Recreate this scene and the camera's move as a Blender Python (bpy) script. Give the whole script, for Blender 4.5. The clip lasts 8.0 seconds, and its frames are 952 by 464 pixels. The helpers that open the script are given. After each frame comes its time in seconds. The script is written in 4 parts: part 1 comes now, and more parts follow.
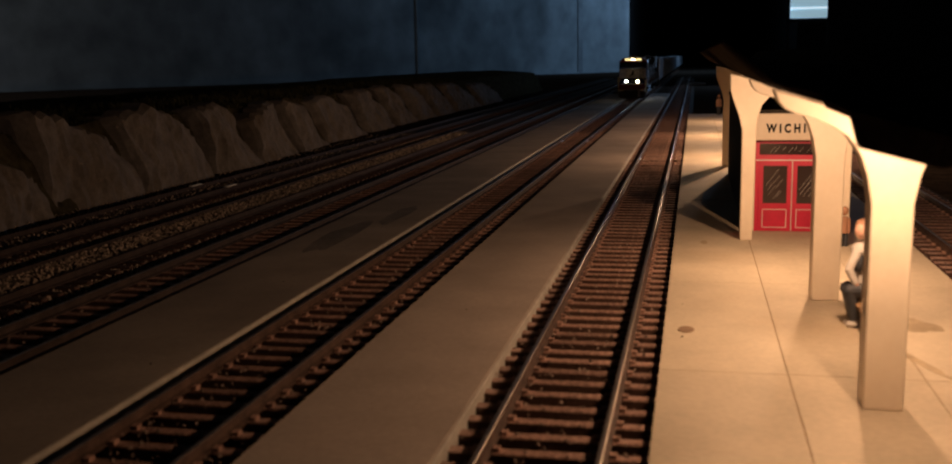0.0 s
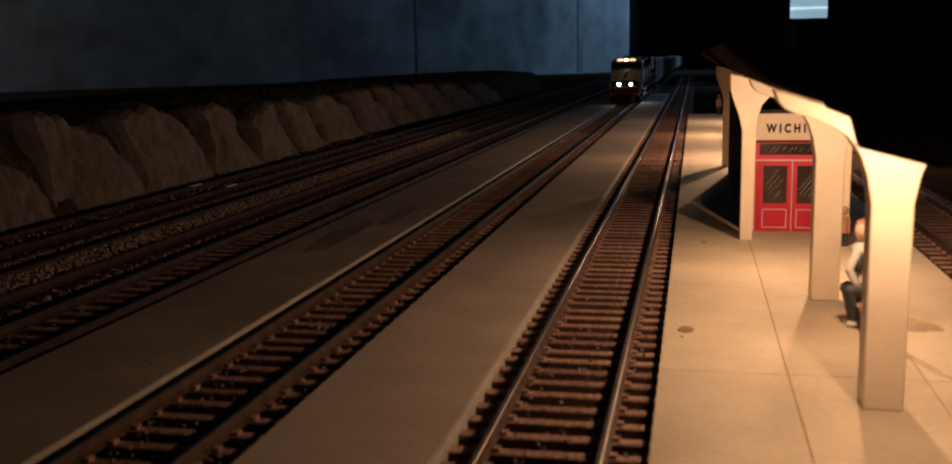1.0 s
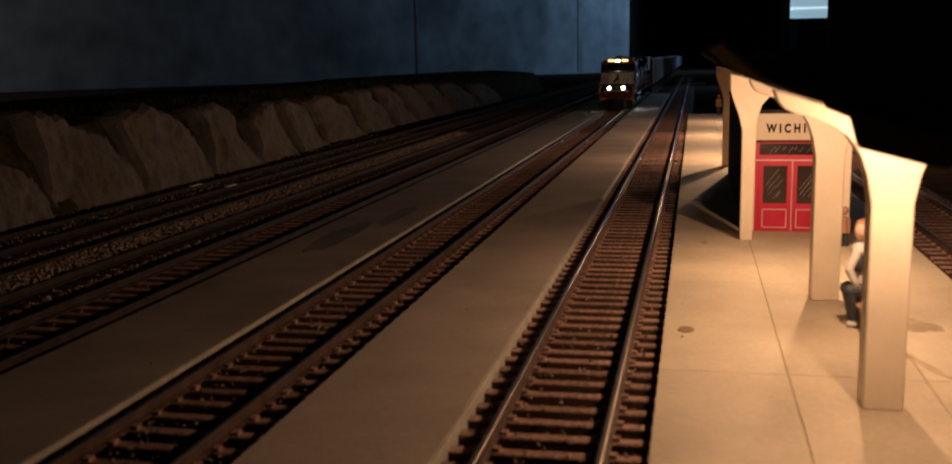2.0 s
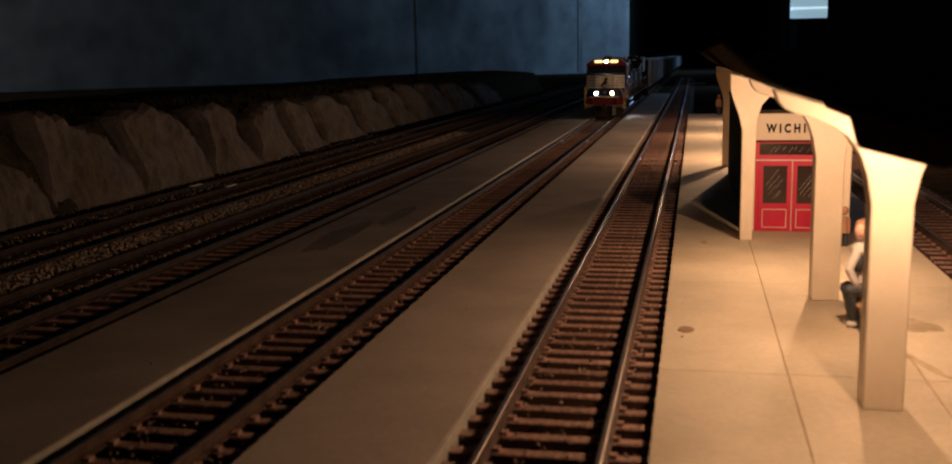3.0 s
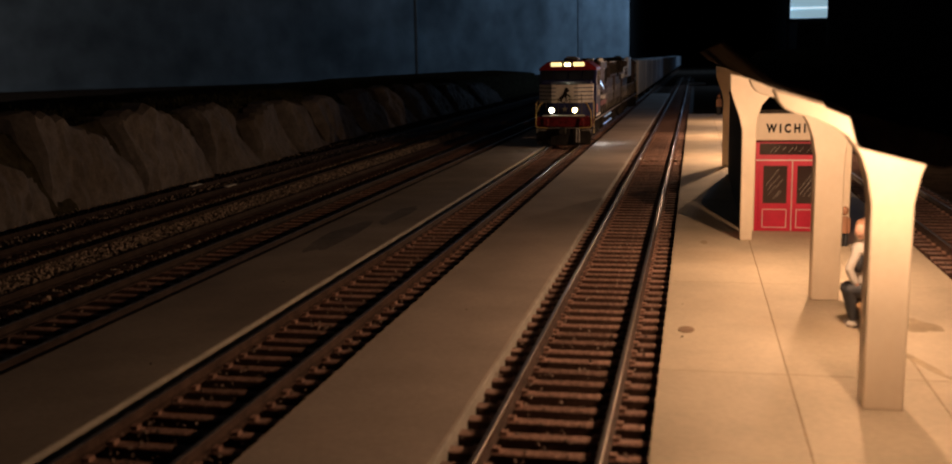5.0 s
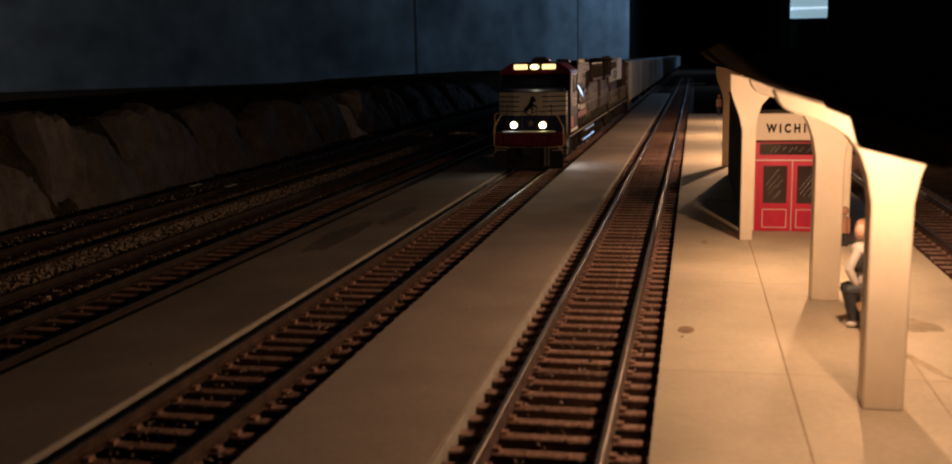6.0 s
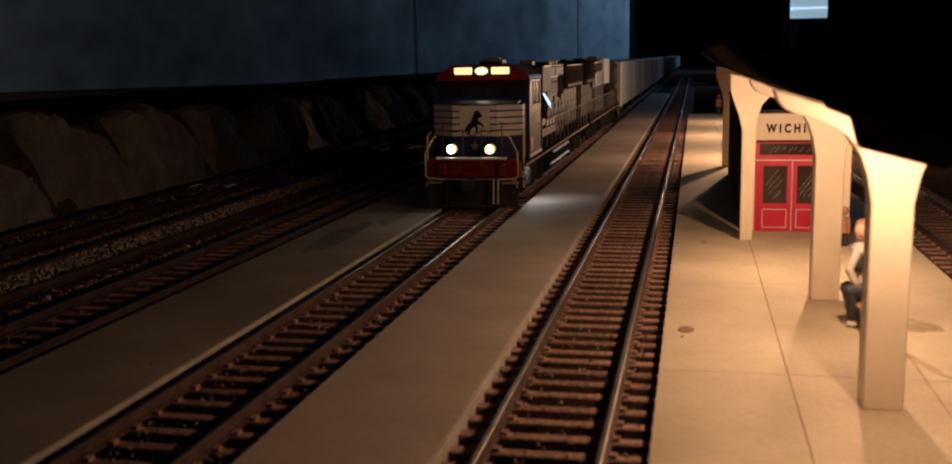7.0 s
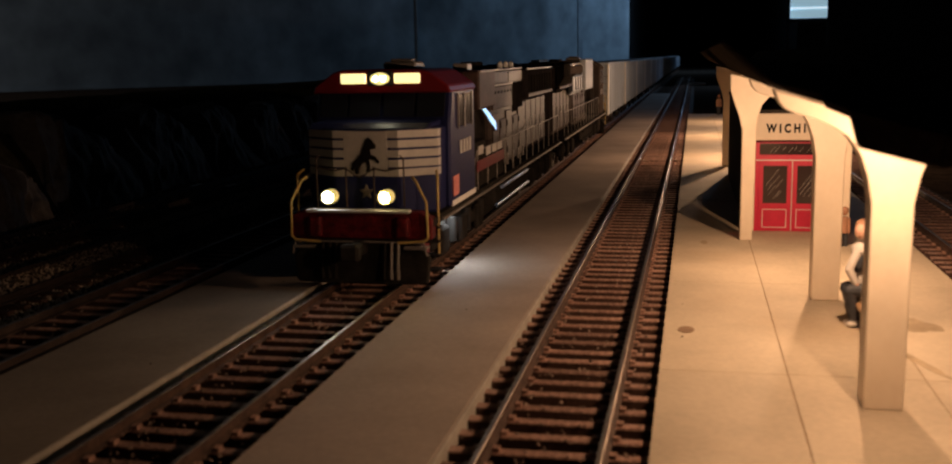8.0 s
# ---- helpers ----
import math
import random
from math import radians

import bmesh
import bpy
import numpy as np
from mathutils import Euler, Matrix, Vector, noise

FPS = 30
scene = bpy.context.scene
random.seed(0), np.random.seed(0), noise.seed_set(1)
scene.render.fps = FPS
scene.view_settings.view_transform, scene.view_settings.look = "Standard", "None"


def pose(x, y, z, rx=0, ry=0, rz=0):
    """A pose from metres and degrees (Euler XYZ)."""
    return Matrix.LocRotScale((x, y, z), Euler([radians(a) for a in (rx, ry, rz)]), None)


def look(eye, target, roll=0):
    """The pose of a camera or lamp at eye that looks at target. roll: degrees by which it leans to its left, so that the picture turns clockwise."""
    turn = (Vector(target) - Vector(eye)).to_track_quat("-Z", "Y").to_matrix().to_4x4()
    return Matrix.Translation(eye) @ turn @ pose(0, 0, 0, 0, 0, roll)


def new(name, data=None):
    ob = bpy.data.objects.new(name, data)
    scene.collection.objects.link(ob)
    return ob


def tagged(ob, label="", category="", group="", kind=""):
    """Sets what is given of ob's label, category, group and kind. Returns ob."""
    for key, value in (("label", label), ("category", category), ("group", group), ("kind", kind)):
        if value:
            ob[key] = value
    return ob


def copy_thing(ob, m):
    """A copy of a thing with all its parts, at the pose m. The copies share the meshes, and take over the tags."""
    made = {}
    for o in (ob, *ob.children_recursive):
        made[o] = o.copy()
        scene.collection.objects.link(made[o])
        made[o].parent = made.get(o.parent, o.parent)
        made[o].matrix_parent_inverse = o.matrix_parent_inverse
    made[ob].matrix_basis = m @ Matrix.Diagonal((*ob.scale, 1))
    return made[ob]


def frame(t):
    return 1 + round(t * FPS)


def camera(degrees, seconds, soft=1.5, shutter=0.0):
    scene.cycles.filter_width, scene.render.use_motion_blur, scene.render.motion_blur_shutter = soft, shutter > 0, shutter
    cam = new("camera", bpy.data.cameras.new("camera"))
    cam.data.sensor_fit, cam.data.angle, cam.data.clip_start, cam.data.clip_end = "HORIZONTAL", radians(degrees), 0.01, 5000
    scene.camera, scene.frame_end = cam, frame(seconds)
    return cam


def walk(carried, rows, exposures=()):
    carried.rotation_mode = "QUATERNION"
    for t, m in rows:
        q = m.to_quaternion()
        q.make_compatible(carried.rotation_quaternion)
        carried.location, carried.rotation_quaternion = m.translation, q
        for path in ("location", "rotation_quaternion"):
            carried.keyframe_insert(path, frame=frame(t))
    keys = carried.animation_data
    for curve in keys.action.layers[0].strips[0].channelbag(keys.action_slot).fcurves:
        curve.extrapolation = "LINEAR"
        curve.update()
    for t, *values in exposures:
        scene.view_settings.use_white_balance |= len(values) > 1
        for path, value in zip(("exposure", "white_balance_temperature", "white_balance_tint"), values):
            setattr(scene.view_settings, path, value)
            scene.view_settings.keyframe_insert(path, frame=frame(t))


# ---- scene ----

MM = 0.001
cam = camera(49.516, 8.0, soft=1.9)
cam.data.dof.use_dof, cam.data.dof.focus_distance, cam.data.dof.aperture_fstop = True, 0.45, 52.0
EYE = (0.0, 0.0, 0.057)
AIM = (-0.0614516, 0.2894000, 0.0072872)
walk(cam, [(0.0, look(EYE, AIM, -1.0)), (8.0, look(EYE, AIM, -1.0))])

# ---- world and lamps ----
world = bpy.data.worlds.new("dark_room")
scene.world = world
world.use_nodes = True
world.node_tree.nodes["Background"].inputs[0].default_value = (0.25, 0.35, 0.6, 1)
world.node_tree.nodes["Background"].inputs[1].default_value = 0.006


def bulb(x, y, z, watts, radius=1.2, colour=(1.0, 0.612, 0.36)):
    data = bpy.data.lights.new("canopy_bulb", "POINT")
    data.energy, data.color, data.shadow_soft_size = watts, colour, radius * MM
    ob = new("canopy_bulb", data)
    ob.location = (x * MM, y * MM, z * MM)
    return ob


def window_or_fill_light(x, y, z, w, h, watts, aim, colour):
    data = bpy.data.lights.new("window_or_fill_lamp", "AREA")
    data.shape, data.size, data.size_y = "RECTANGLE", w * MM, h * MM
    data.energy, data.color = watts, colour
    ob = new("window_or_fill_lamp", data)
    ob.matrix_world = look((x * MM, y * MM, z * MM), [a * MM for a in aim])
    return ob


bulb(29.8, 259, 42.5, 0.112, 0.5)
bulb(28.6, 192, 43.0, 0.080, 0.5)
bulb(28.8, 139, 44.6, 0.060, 0.5)
bulb(28.6, 553, 43.0, 0.20, 0.6)
bulb(28.6, 700, 43.0, 0.17, 0.6)
bulb(28.6, 845, 43.0, 0.10, 0.6)
window_or_fill_light(296, 3600, 480, 380, 420, 1.75, (-600, 3500, 60), (0.42, 0.68, 1.0))
window_or_fill_light(200, 1996, 155, 64, 70, 0.50, (160, 900, 40), (0.42, 0.66, 1.0))
# fill lamp added to lift the left of the backdrop, from no known window
window_or_fill_light(-1896, 1200, 500, 480, 480, 1.6, (-1000, 2800, 350), (1.0, 0.92, 0.86))


# ---- materials ----
def material(name, base, rough=0.7, metal=0.0, scale=300.0, vary=0.25, bump=0.15, fine=1500.0,
             second=None, island=0.0, obj_random=0.0, coat=0.0, stain=0.0, stain_colour=(0.05, 0.03, 0.02), spec=0.5):
    """Base colour broken up at two scales, with relief."""
    m = bpy.data.materials.new(name)
    m.use_nodes = True
    nt = m.node_tree
    n, l = nt.nodes, nt.links
    b = n["Principled BSDF"]
    b.inputs["Metallic"].default_value = metal
    b.inputs["Coat Weight"].default_value = coat
    b.inputs["Specular IOR Level"].default_value = spec
    co = n.new("ShaderNodeTexCoord")
    big = n.new("ShaderNodeTexNoise")
    big.inputs["Scale"].default_value, big.inputs["Detail"].default_value = scale, 6
    small = n.new("ShaderNodeTexNoise")
    small.inputs["Scale"].default_value, small.inputs["Detail"].default_value = fine, 4
    l.new(co.outputs["Object"], big.inputs["Vector"])
    l.new(co.outputs["Object"], small.inputs["Vector"])
    ramp = n.new("ShaderNodeValToRGB")
    lo = [c * (1 - vary) for c in base]
    hi = list(second) if second else [min(1, c * (1 + vary)) for c in base]
    ramp.color_ramp.elements[0].position, ramp.color_ramp.elements[1].position = 0.3, 0.7
    ramp.color_ramp.elements[0].color, ramp.color_ramp.elements[1].color = (*lo, 1), (*hi, 1)
    l.new(big.outputs["Fac"], ramp.inputs["Fac"])
    mix = n.new("ShaderNodeMix")
    mix.data_type, mix.blend_type = "RGBA", "OVERLAY"
    mix.inputs["Factor"].default_value = min(0.9, vary * 1.4)
    l.new(ramp.outputs["Color"], mix.inputs["A"])
    l.new(small.outputs["Fac"], mix.inputs["B"])
    colour = mix.outputs["Result"]
    if stain:
        st = n.new("ShaderNodeTexNoise")
        st.inputs["Scale"].default_value, st.inputs["Detail"].default_value = scale * 0.23, 5
        l.new(co.outputs["Object"], st.inputs["Vector"])
        sr = n.new("ShaderNodeValToRGB")
        sr.color_ramp.elements[0].position, sr.color_ramp.elements[1].position = 0.52, 0.72
        l.new(st.outputs["Fac"], sr.inputs["Fac"])
        sc = n.new("ShaderNodeMath")
        sc.operation = "MULTIPLY"
        sc.inputs[1].default_value = stain
        l.new(sr.outputs["Color"], sc.inputs[0])
        m2 = n.new("ShaderNodeMix")
        m2.data_type = "RGBA"
        l.new(sc.outputs[0], m2.inputs["Factor"])
        l.new(colour, m2.inputs["A"])
        m2.inputs["B"].default_value = (*stain_colour, 1)
        colour = m2.outputs["Result"]
    if island or obj_random:
        src = n.new("ShaderNodeObjectInfo") if obj_random else n.new("ShaderNodeNewGeometry")
        rnd = src.outputs["Random"] if obj_random else src.outputs["Random Per Island"]
        mr = n.new("ShaderNodeMapRange")
        amount = obj_random or island
        mr.inputs["To Min"].default_value, mr.inputs["To Max"].default_value = 1 - amount, 1 + amount
        l.new(rnd, mr.inputs["Value"])
        hs = n.new("ShaderNodeHueSaturation")
        l.new(mr.outputs["Result"], hs.inputs["Value"])
        l.new(colour, hs.inputs["Color"])
        colour = hs.outputs["Color"]
    l.new(colour, b.inputs["Base Color"])
    rr = n.new("ShaderNodeMapRange")
    rr.inputs["To Min"].default_value, rr.inputs["To Max"].default_value = max(0.03, rough - 0.1), min(1, rough + 0.1)
    l.new(small.outputs["Fac"], rr.inputs["Value"])
    l.new(rr.outputs["Result"], b.inputs["Roughness"])
    if bump:
        bp = n.new("ShaderNodeBump")
        bp.inputs["Strength"].default_value, bp.inputs["Distance"].default_value = bump, 0.0004
        l.new(small.outputs["Fac"], bp.inputs["Height"])
        l.new(bp.outputs["Normal"], b.inputs["Normal"])
    return m


def glow(name, colour, strength):
    m = bpy.data.materials.new(name)
    m.use_nodes = True
    b = m.node_tree.nodes["Principled BSDF"]
    b.inputs["Base Color"].default_value = (*colour, 1)
    b.inputs["Emission Color"].default_value = (*colour, 1)
    b.inputs["Emission Strength"].default_value = strength
    return m


def glass(name, tint=(0.03, 0.03, 0.04), rough=0.08, spec=0.5):
    m = bpy.data.materials.new(name)
    m.use_nodes = True
    b = m.node_tree.nodes["Principled BSDF"]
    b.inputs["Base Color"].default_value = (*tint, 1)
    b.inputs["Roughness"].default_value = rough
    b.inputs["IOR"].default_value = 1.5
    b.inputs["Specular IOR Level"].default_value = spec
    return m


CONCRETE = material("platform_concrete", (0.52, 0.422, 0.305), 0.75, scale=60, vary=0.12, bump=0.08, fine=900, stain=0.6, stain_colour=(0.37, 0.245, 0.135), obj_random=0.06, spec=0.30)
CONCRETE_GREY = material("grey_concrete", (0.37, 0.29, 0.236), 0.78, scale=50, vary=0.14, bump=0.08, fine=900, stain=0.5, stain_colour=(0.15, 0.12, 0.095), spec=0.30)
# darker copy of the grey concrete for the weakly lit left strip
CONCRETE_SHADED = material("shaded_grey_concrete", (0.27, 0.218, 0.175), 0.8, scale=50, vary=0.18, bump=0.1, fine=900, stain=0.7, stain_colour=(0.13, 0.10, 0.08), spec=0.25)
SMEAR = material("oil_smear", (0.155, 0.128, 0.106), 0.7, scale=90, vary=0.3, bump=0.1, fine=700, spec=0.2)
EDGE = material("platform_edge", (0.34, 0.295, 0.245), 0.75, scale=200, vary=0.2, bump=0.2)
BALLAST = material("ballast_bed", (0.035, 0.023, 0.018), 0.95, scale=500, vary=0.5, bump=0.9, fine=1400, second=(0.09, 0.06, 0.046), spec=0.08)
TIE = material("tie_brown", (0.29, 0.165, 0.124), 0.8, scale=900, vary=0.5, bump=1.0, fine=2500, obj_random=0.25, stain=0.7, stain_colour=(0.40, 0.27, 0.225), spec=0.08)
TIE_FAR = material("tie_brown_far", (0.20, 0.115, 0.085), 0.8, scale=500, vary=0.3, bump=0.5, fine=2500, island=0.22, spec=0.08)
RAIL = material("rail_weathered", (0.075, 0.043, 0.031), 0.7, 0.0, scale=300, vary=0.35, bump=0.3, fine=1500, spec=0.12)
RAILHEAD = material("rail_head_steel", (0.40, 0.33, 0.28), 0.41, 1.0, scale=400, vary=0.2, bump=0.05)
# darkened copies of rail and tie for the dimly lit tracks
RAIL_SHADED = material("rail_shaded", (0.05, 0.033, 0.026), 0.7, 0.2, scale=300, vary=0.3, bump=0.2, spec=0.08)
TIE_SHADED = material("tie_shaded", (0.06, 0.038, 0.03), 0.85, scale=500, vary=0.3, bump=0.5, fine=2500, obj_random=0.22, spec=0.08)
# tie sides, darkened to carry the shade in the gaps
TIE_SIDE_SHADE = material("tie_side_shade", (0.085, 0.046, 0.034), 0.8, scale=600, vary=0.3, bump=0.4, fine=2500, spec=0.08)
GRAIN = material("ballast_grains", (0.22, 0.155, 0.125), 0.9, scale=900, vary=0.3, bump=0.3, island=0.5, spec=0.05)
GRAVEL = material("gravel_grains", (0.38, 0.29, 0.225), 0.9, scale=900, vary=0.4, bump=0.4, island=0.6, spec=0.08)
BASE = material("layout_base", (0.045, 0.033, 0.026), 0.95, scale=120, vary=0.4, bump=0.6, fine=900, spec=0.0)
ROCK = material("plaster_rock", (0.165, 0.143, 0.132), 0.92, scale=110, vary=0.25, bump=0.9, fine=500, stain=0.55, stain_colour=(0.11, 0.08, 0.055), spec=0.08)
SCRUB = material("dark_scrub", (0.05, 0.042, 0.026), 0.95, scale=200, vary=0.5, bump=0.8, spec=0.0)
TUFT = material("olive_tufts", (0.055, 0.052, 0.028), 0.95, scale=300, vary=0.4, bump=0.2, island=0.5, spec=0.0)
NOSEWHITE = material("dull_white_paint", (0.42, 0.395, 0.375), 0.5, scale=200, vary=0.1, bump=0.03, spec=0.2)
CREAM = material("cream_paint", (0.72, 0.60, 0.46), 0.5, scale=120, vary=0.06, bump=0.06, fine=900, stain=0.12, stain_colour=(0.45, 0.36, 0.24))
ROOFTOP = material("tar_roof", (0.036, 0.031, 0.027), 0.95, scale=150, vary=0.4, bump=0.4, spec=0.0)
SHADEWALL = material("shade_dark_stucco", (0.05, 0.045, 0.04), 0.9, scale=200, vary=0.3, bump=0.3, spec=0.08)
RED = material("red_paint", (0.62, 0.018, 0.065), 0.4, scale=200, vary=0.08, bump=0.05)
WHITE = material("white_paint", (0.75, 0.72, 0.68), 0.45, scale=200, vary=0.06, bump=0.03)
BLACKPAINT = material("black_lettering", (0.010, 0.008, 0.008), 0.7, vary=0.1, bump=0, spec=0.05)
DOORGLASS = glass("door_glass", (0.035, 0.02, 0.02), 0.15)
BACKDROP = material("painted_wall", (0.32, 0.38, 0.43), 0.85, scale=3.2, vary=0.42, bump=0.1, fine=14, stain=0.9, stain_colour=(0.10, 0.14, 0.20), spec=0.08)
SEAM = material("seam_strip", (0.24, 0.285, 0.33), 0.85, scale=10, vary=0.2, bump=0.1, fine=60)
PLASTER = material("room_plaster", (0.45, 0.43, 0.40), 0.9, scale=4, vary=0.1, bump=0.1, fine=60)
# near black, so that unlit parts of the room stay dark
BLACKROOM = material("black_for_darkness", (0.012, 0.012, 0.013), 0.95, scale=8, vary=0.3, bump=0.1, fine=60, spec=0.08)
NAVY = material("navy_paint", (0.014, 0.017, 0.064), 0.4, scale=150, vary=0.1, bump=0.03, coat=0.0, spec=0.10)
MAROON = material("loco_red_paint", (0.12, 0.006, 0.009), 0.45, scale=150, vary=0.12, bump=0.03, coat=0.0, spec=0.20)
PILOTRED = material("worn_pilot_red", (0.085, 0.006, 0.008), 0.55, scale=430, vary=0.55, bump=0.1, stain=0.95, stain_colour=(0.014, 0.010, 0.009), spec=0.15)
HOODBLACK = material("hood_black", (0.034, 0.029, 0.03), 0.5, scale=150, vary=0.25, bump=0.08, spec=0.0)
HOODPANEL = material("hood_panel_grey", (0.056, 0.042, 0.037), 0.5, scale=260, vary=0.35, bump=0.05, stain=0.6, stain_colour=(0.06, 0.045, 0.04), spec=0.1)
HOODBROWN = material("hood_shaded_brown", (0.046, 0.029, 0.025), 0.55, scale=260, vary=0.3, bump=0.06, spec=0.08)
HOODGREY = material("hood_grey", (0.06, 0.048, 0.043), 0.5, scale=150, vary=0.2, bump=0.05, spec=0.0)
UNDER = material("underframe_black", (0.024, 0.021, 0.019), 0.6, scale=200, vary=0.3, bump=0.2, spec=0.0)
WHEEL = material("wheel_steel", (0.12, 0.10, 0.09), 0.4, 0.8, scale=300, vary=0.3, bump=0.1)
YELLOW = material("handrail_yellow", (0.46, 0.32, 0.10), 0.45, scale=300, vary=0.1, bump=0.02)
RAILING = material("handrail_grey", (0.17, 0.15, 0.135), 0.45, scale=300, vary=0.1, bump=0.02)
CABGLASS = glass("cab_glass", (0.012, 0.013, 0.018), 0.2, 0.02)
SILVER = material("silver_panel", (0.60, 0.74, 0.95), 0.30, 1.0, scale=200, vary=0.05, bump=0.02)
CARGREY = material("boxcar_grey", (0.40, 0.45, 0.52), 0.5, scale=40, vary=0.1, bump=0.06, stain=0.25, stain_colour=(0.2, 0.17, 0.14), spec=0.20)
NUMBERGLOW = glow("number_board_glow", (1.0, 0.80, 0.36), 1.35)
HEADGLOW = glow("headlight_glow", (1.0, 0.92, 0.66), 110.0)
HEADRING = glow("headlight_reflector_glow", (1.0, 0.83, 0.30), 1.1)
DITCHCOOL = glow("ditch_glow_cool", (0.90, 0.92, 0.95), 110.0)
DITCHWARM = glow("ditch_glow_warm", (1.0, 0.86, 0.42), 80.0)
DITCHRING = glow("ditch_halo_glow", (0.9, 0.72, 0.25), 0.5)
STEPGLOW = glow("step_light_glow", (0.80, 0.92, 1.0), 62.0)
SKYPANE = glow("bright_window_pane", (0.42, 0.66, 0.80), 0.55)
BENCHWOOD = material("bench_wood", (0.28, 0.16, 0.08), 0.6, scale=400, vary=0.25, bump=0.2)
FIG_A = material("figurine_orange", (0.34, 0.17, 0.10), 0.6, vary=0.1)
FIG_SKIN = material("figurine_pink", (0.62, 0.36, 0.26), 0.6, vary=0.08)
FIG_B = material("figurine_white", (0.6, 0.55, 0.5), 0.6, vary=0.1)
FIG_C = material("figurine_dark", (0.04, 0.042, 0.05), 0.6, vary=0.2)


# ---- mesh helpers, in millimetres ----
def add_box(bm, x0, x1, y0, y1, z0, z1, bevel=0.0, segs=1, mi=0):
    vs = [bm.verts.new((x * MM, y * MM, z * MM)) for x in (x0, x1) for y in (y0, y1) for z in (z0, z1)]
    fs = [bm.faces.new([vs[i] for i in f]) for f in ((0, 1, 3, 2), (4, 6, 7, 5), (0, 4, 5, 1), (2, 3, 7, 6), (0, 2, 6, 4), (1, 5, 7, 3))]
    for f in fs:
        f.material_index = mi
    if bevel:
        edges = list({e for f in fs for e in f.edges})
        bmesh.ops.bevel(bm, geom=edges, offset=bevel * MM, segments=segs, affect="EDGES", profile=0.5)
    return fs


def add_prism(bm, pts, axis, a, b, bevel=0.0, mi=0):
    """Extrude a closed outline along an axis from a to b. The outline's pair is (y,z), (x,z) or (x,y)."""
    def at(p, k):
        q = {"x": (k, p[0], p[1]), "y": (p[0], k, p[1]), "z": (p[0], p[1], k)}[axis]
        return bm.verts.new([c * MM for c in q])
    v0, v1 = [at(p, a) for p in pts], [at(p, b) for p in pts]
    n = len(pts)
    fs = [bm.faces.new(v0), bm.faces.new(v1[::-1])]
    for i in range(n):
        fs.append(bm.faces.new((v0[i], v1[i], v1[(i + 1) % n], v0[(i + 1) % n])))
    for f in fs:
        f.material_index = mi
    bmesh.ops.recalc_face_normals(bm, faces=fs)
    if bevel:
        edges = list({e for f in fs for e in f.edges})
        bmesh.ops.bevel(bm, geom=edges, offset=bevel * MM, segments=1, affect="EDGES", profile=0.5)
    return fs


def add_tube(bm, p, q, r, sides=8, r2=None, mi=0):
    p, q = Vector(p) * MM, Vector(q) * MM
    d = q - p
    m = Matrix.Translation((p + q) / 2) @ d.to_track_quat("Z", "Y").to_matrix().to_4x4()
    g = bmesh.ops.create_cone(bm, cap_ends=True, segments=sides, radius1=r * MM, radius2=(r if r2 is None else r2) * MM, depth=d.length, matrix=m)
    for f in {f for v in g["verts"] for f in v.link_faces}:
        f.material_index = mi


def add_ball(bm, c, r, sx=1, sy=1, sz=1, mi=0, sub=2):
    m = Matrix.Translation(Vector(c) * MM) @ Matrix.Diagonal((sx, sy, sz, 1))
    g = bmesh.ops.create_icosphere(bm, subdivisions=sub, radius=r * MM, matrix=m)
    for f in {f for v in g["verts"] for f in v.link_faces}:
        f.material_index, f.smooth = mi, True


def mesh_of(name, bm, *mats):
    me = bpy.data.meshes.new(name)
    bmesh.ops.recalc_face_normals(bm, faces=bm.faces[:])
    bm.to_mesh(me)
    bm.free()
    for m in mats:
        me.materials.append(m)
    return me


def thing(name, bm, mat, label, category, group="", kind="", at=(0, 0, 0)):
    ob = new(name, mesh_of(name, bm, *(mat if isinstance(mat, tuple) else (mat,))))
    ob.location = [c * MM for c in at]
    return tagged(ob, label, category, group, kind)


def empty(name, label, category, group="", kind="", at=(0, 0, 0)):
    ob = new(name)
    ob.empty_display_size = 0.01
    ob.location = [c * MM for c in at]
    return tagged(ob, label, category, group, kind)


def part(name, bm, mat, parent, label=""):
    ob = new(name, mesh_of(name, bm, *(mat if isinstance(mat, tuple) else (mat,))))
    ob.parent = parent
    return tagged(ob, label)


def part_box(name, parent, mat, dims, bevel=0.0, label=""):
    bm = bmesh.new()
    add_box(bm, *dims, bevel=bevel)
    return part(name, bm, mat, parent, label)


def piece(name, me, parent, x, y, z, rz=0.0):
    ob = new(name, me)
    ob.parent = parent
    ob.location = (x * MM, y * MM, z * MM)
    ob.rotation_euler = (0, 0, rz)
    return ob


# ---- room ----
def wall(name, p, q, h, thick, mat, label):
    """An upright wall between two plan points, thickness away from the room's middle."""
    p, q = Vector(p), Vector(q)
    d = (q - p).normalized()
    nrm = Vector((d.y, -d.x))
    mid = (p + q) / 2
    if nrm.dot(Vector((0, 1800)) - mid) > 0:
        nrm = -nrm
    bm = bmesh.new()
    add_prism(bm, [tuple(p), tuple(q), tuple(q + nrm * thick), tuple(p + nrm * thick)], "z", -20, h)
    return thing(name, bm, mat, label, "wall", kind="structure")


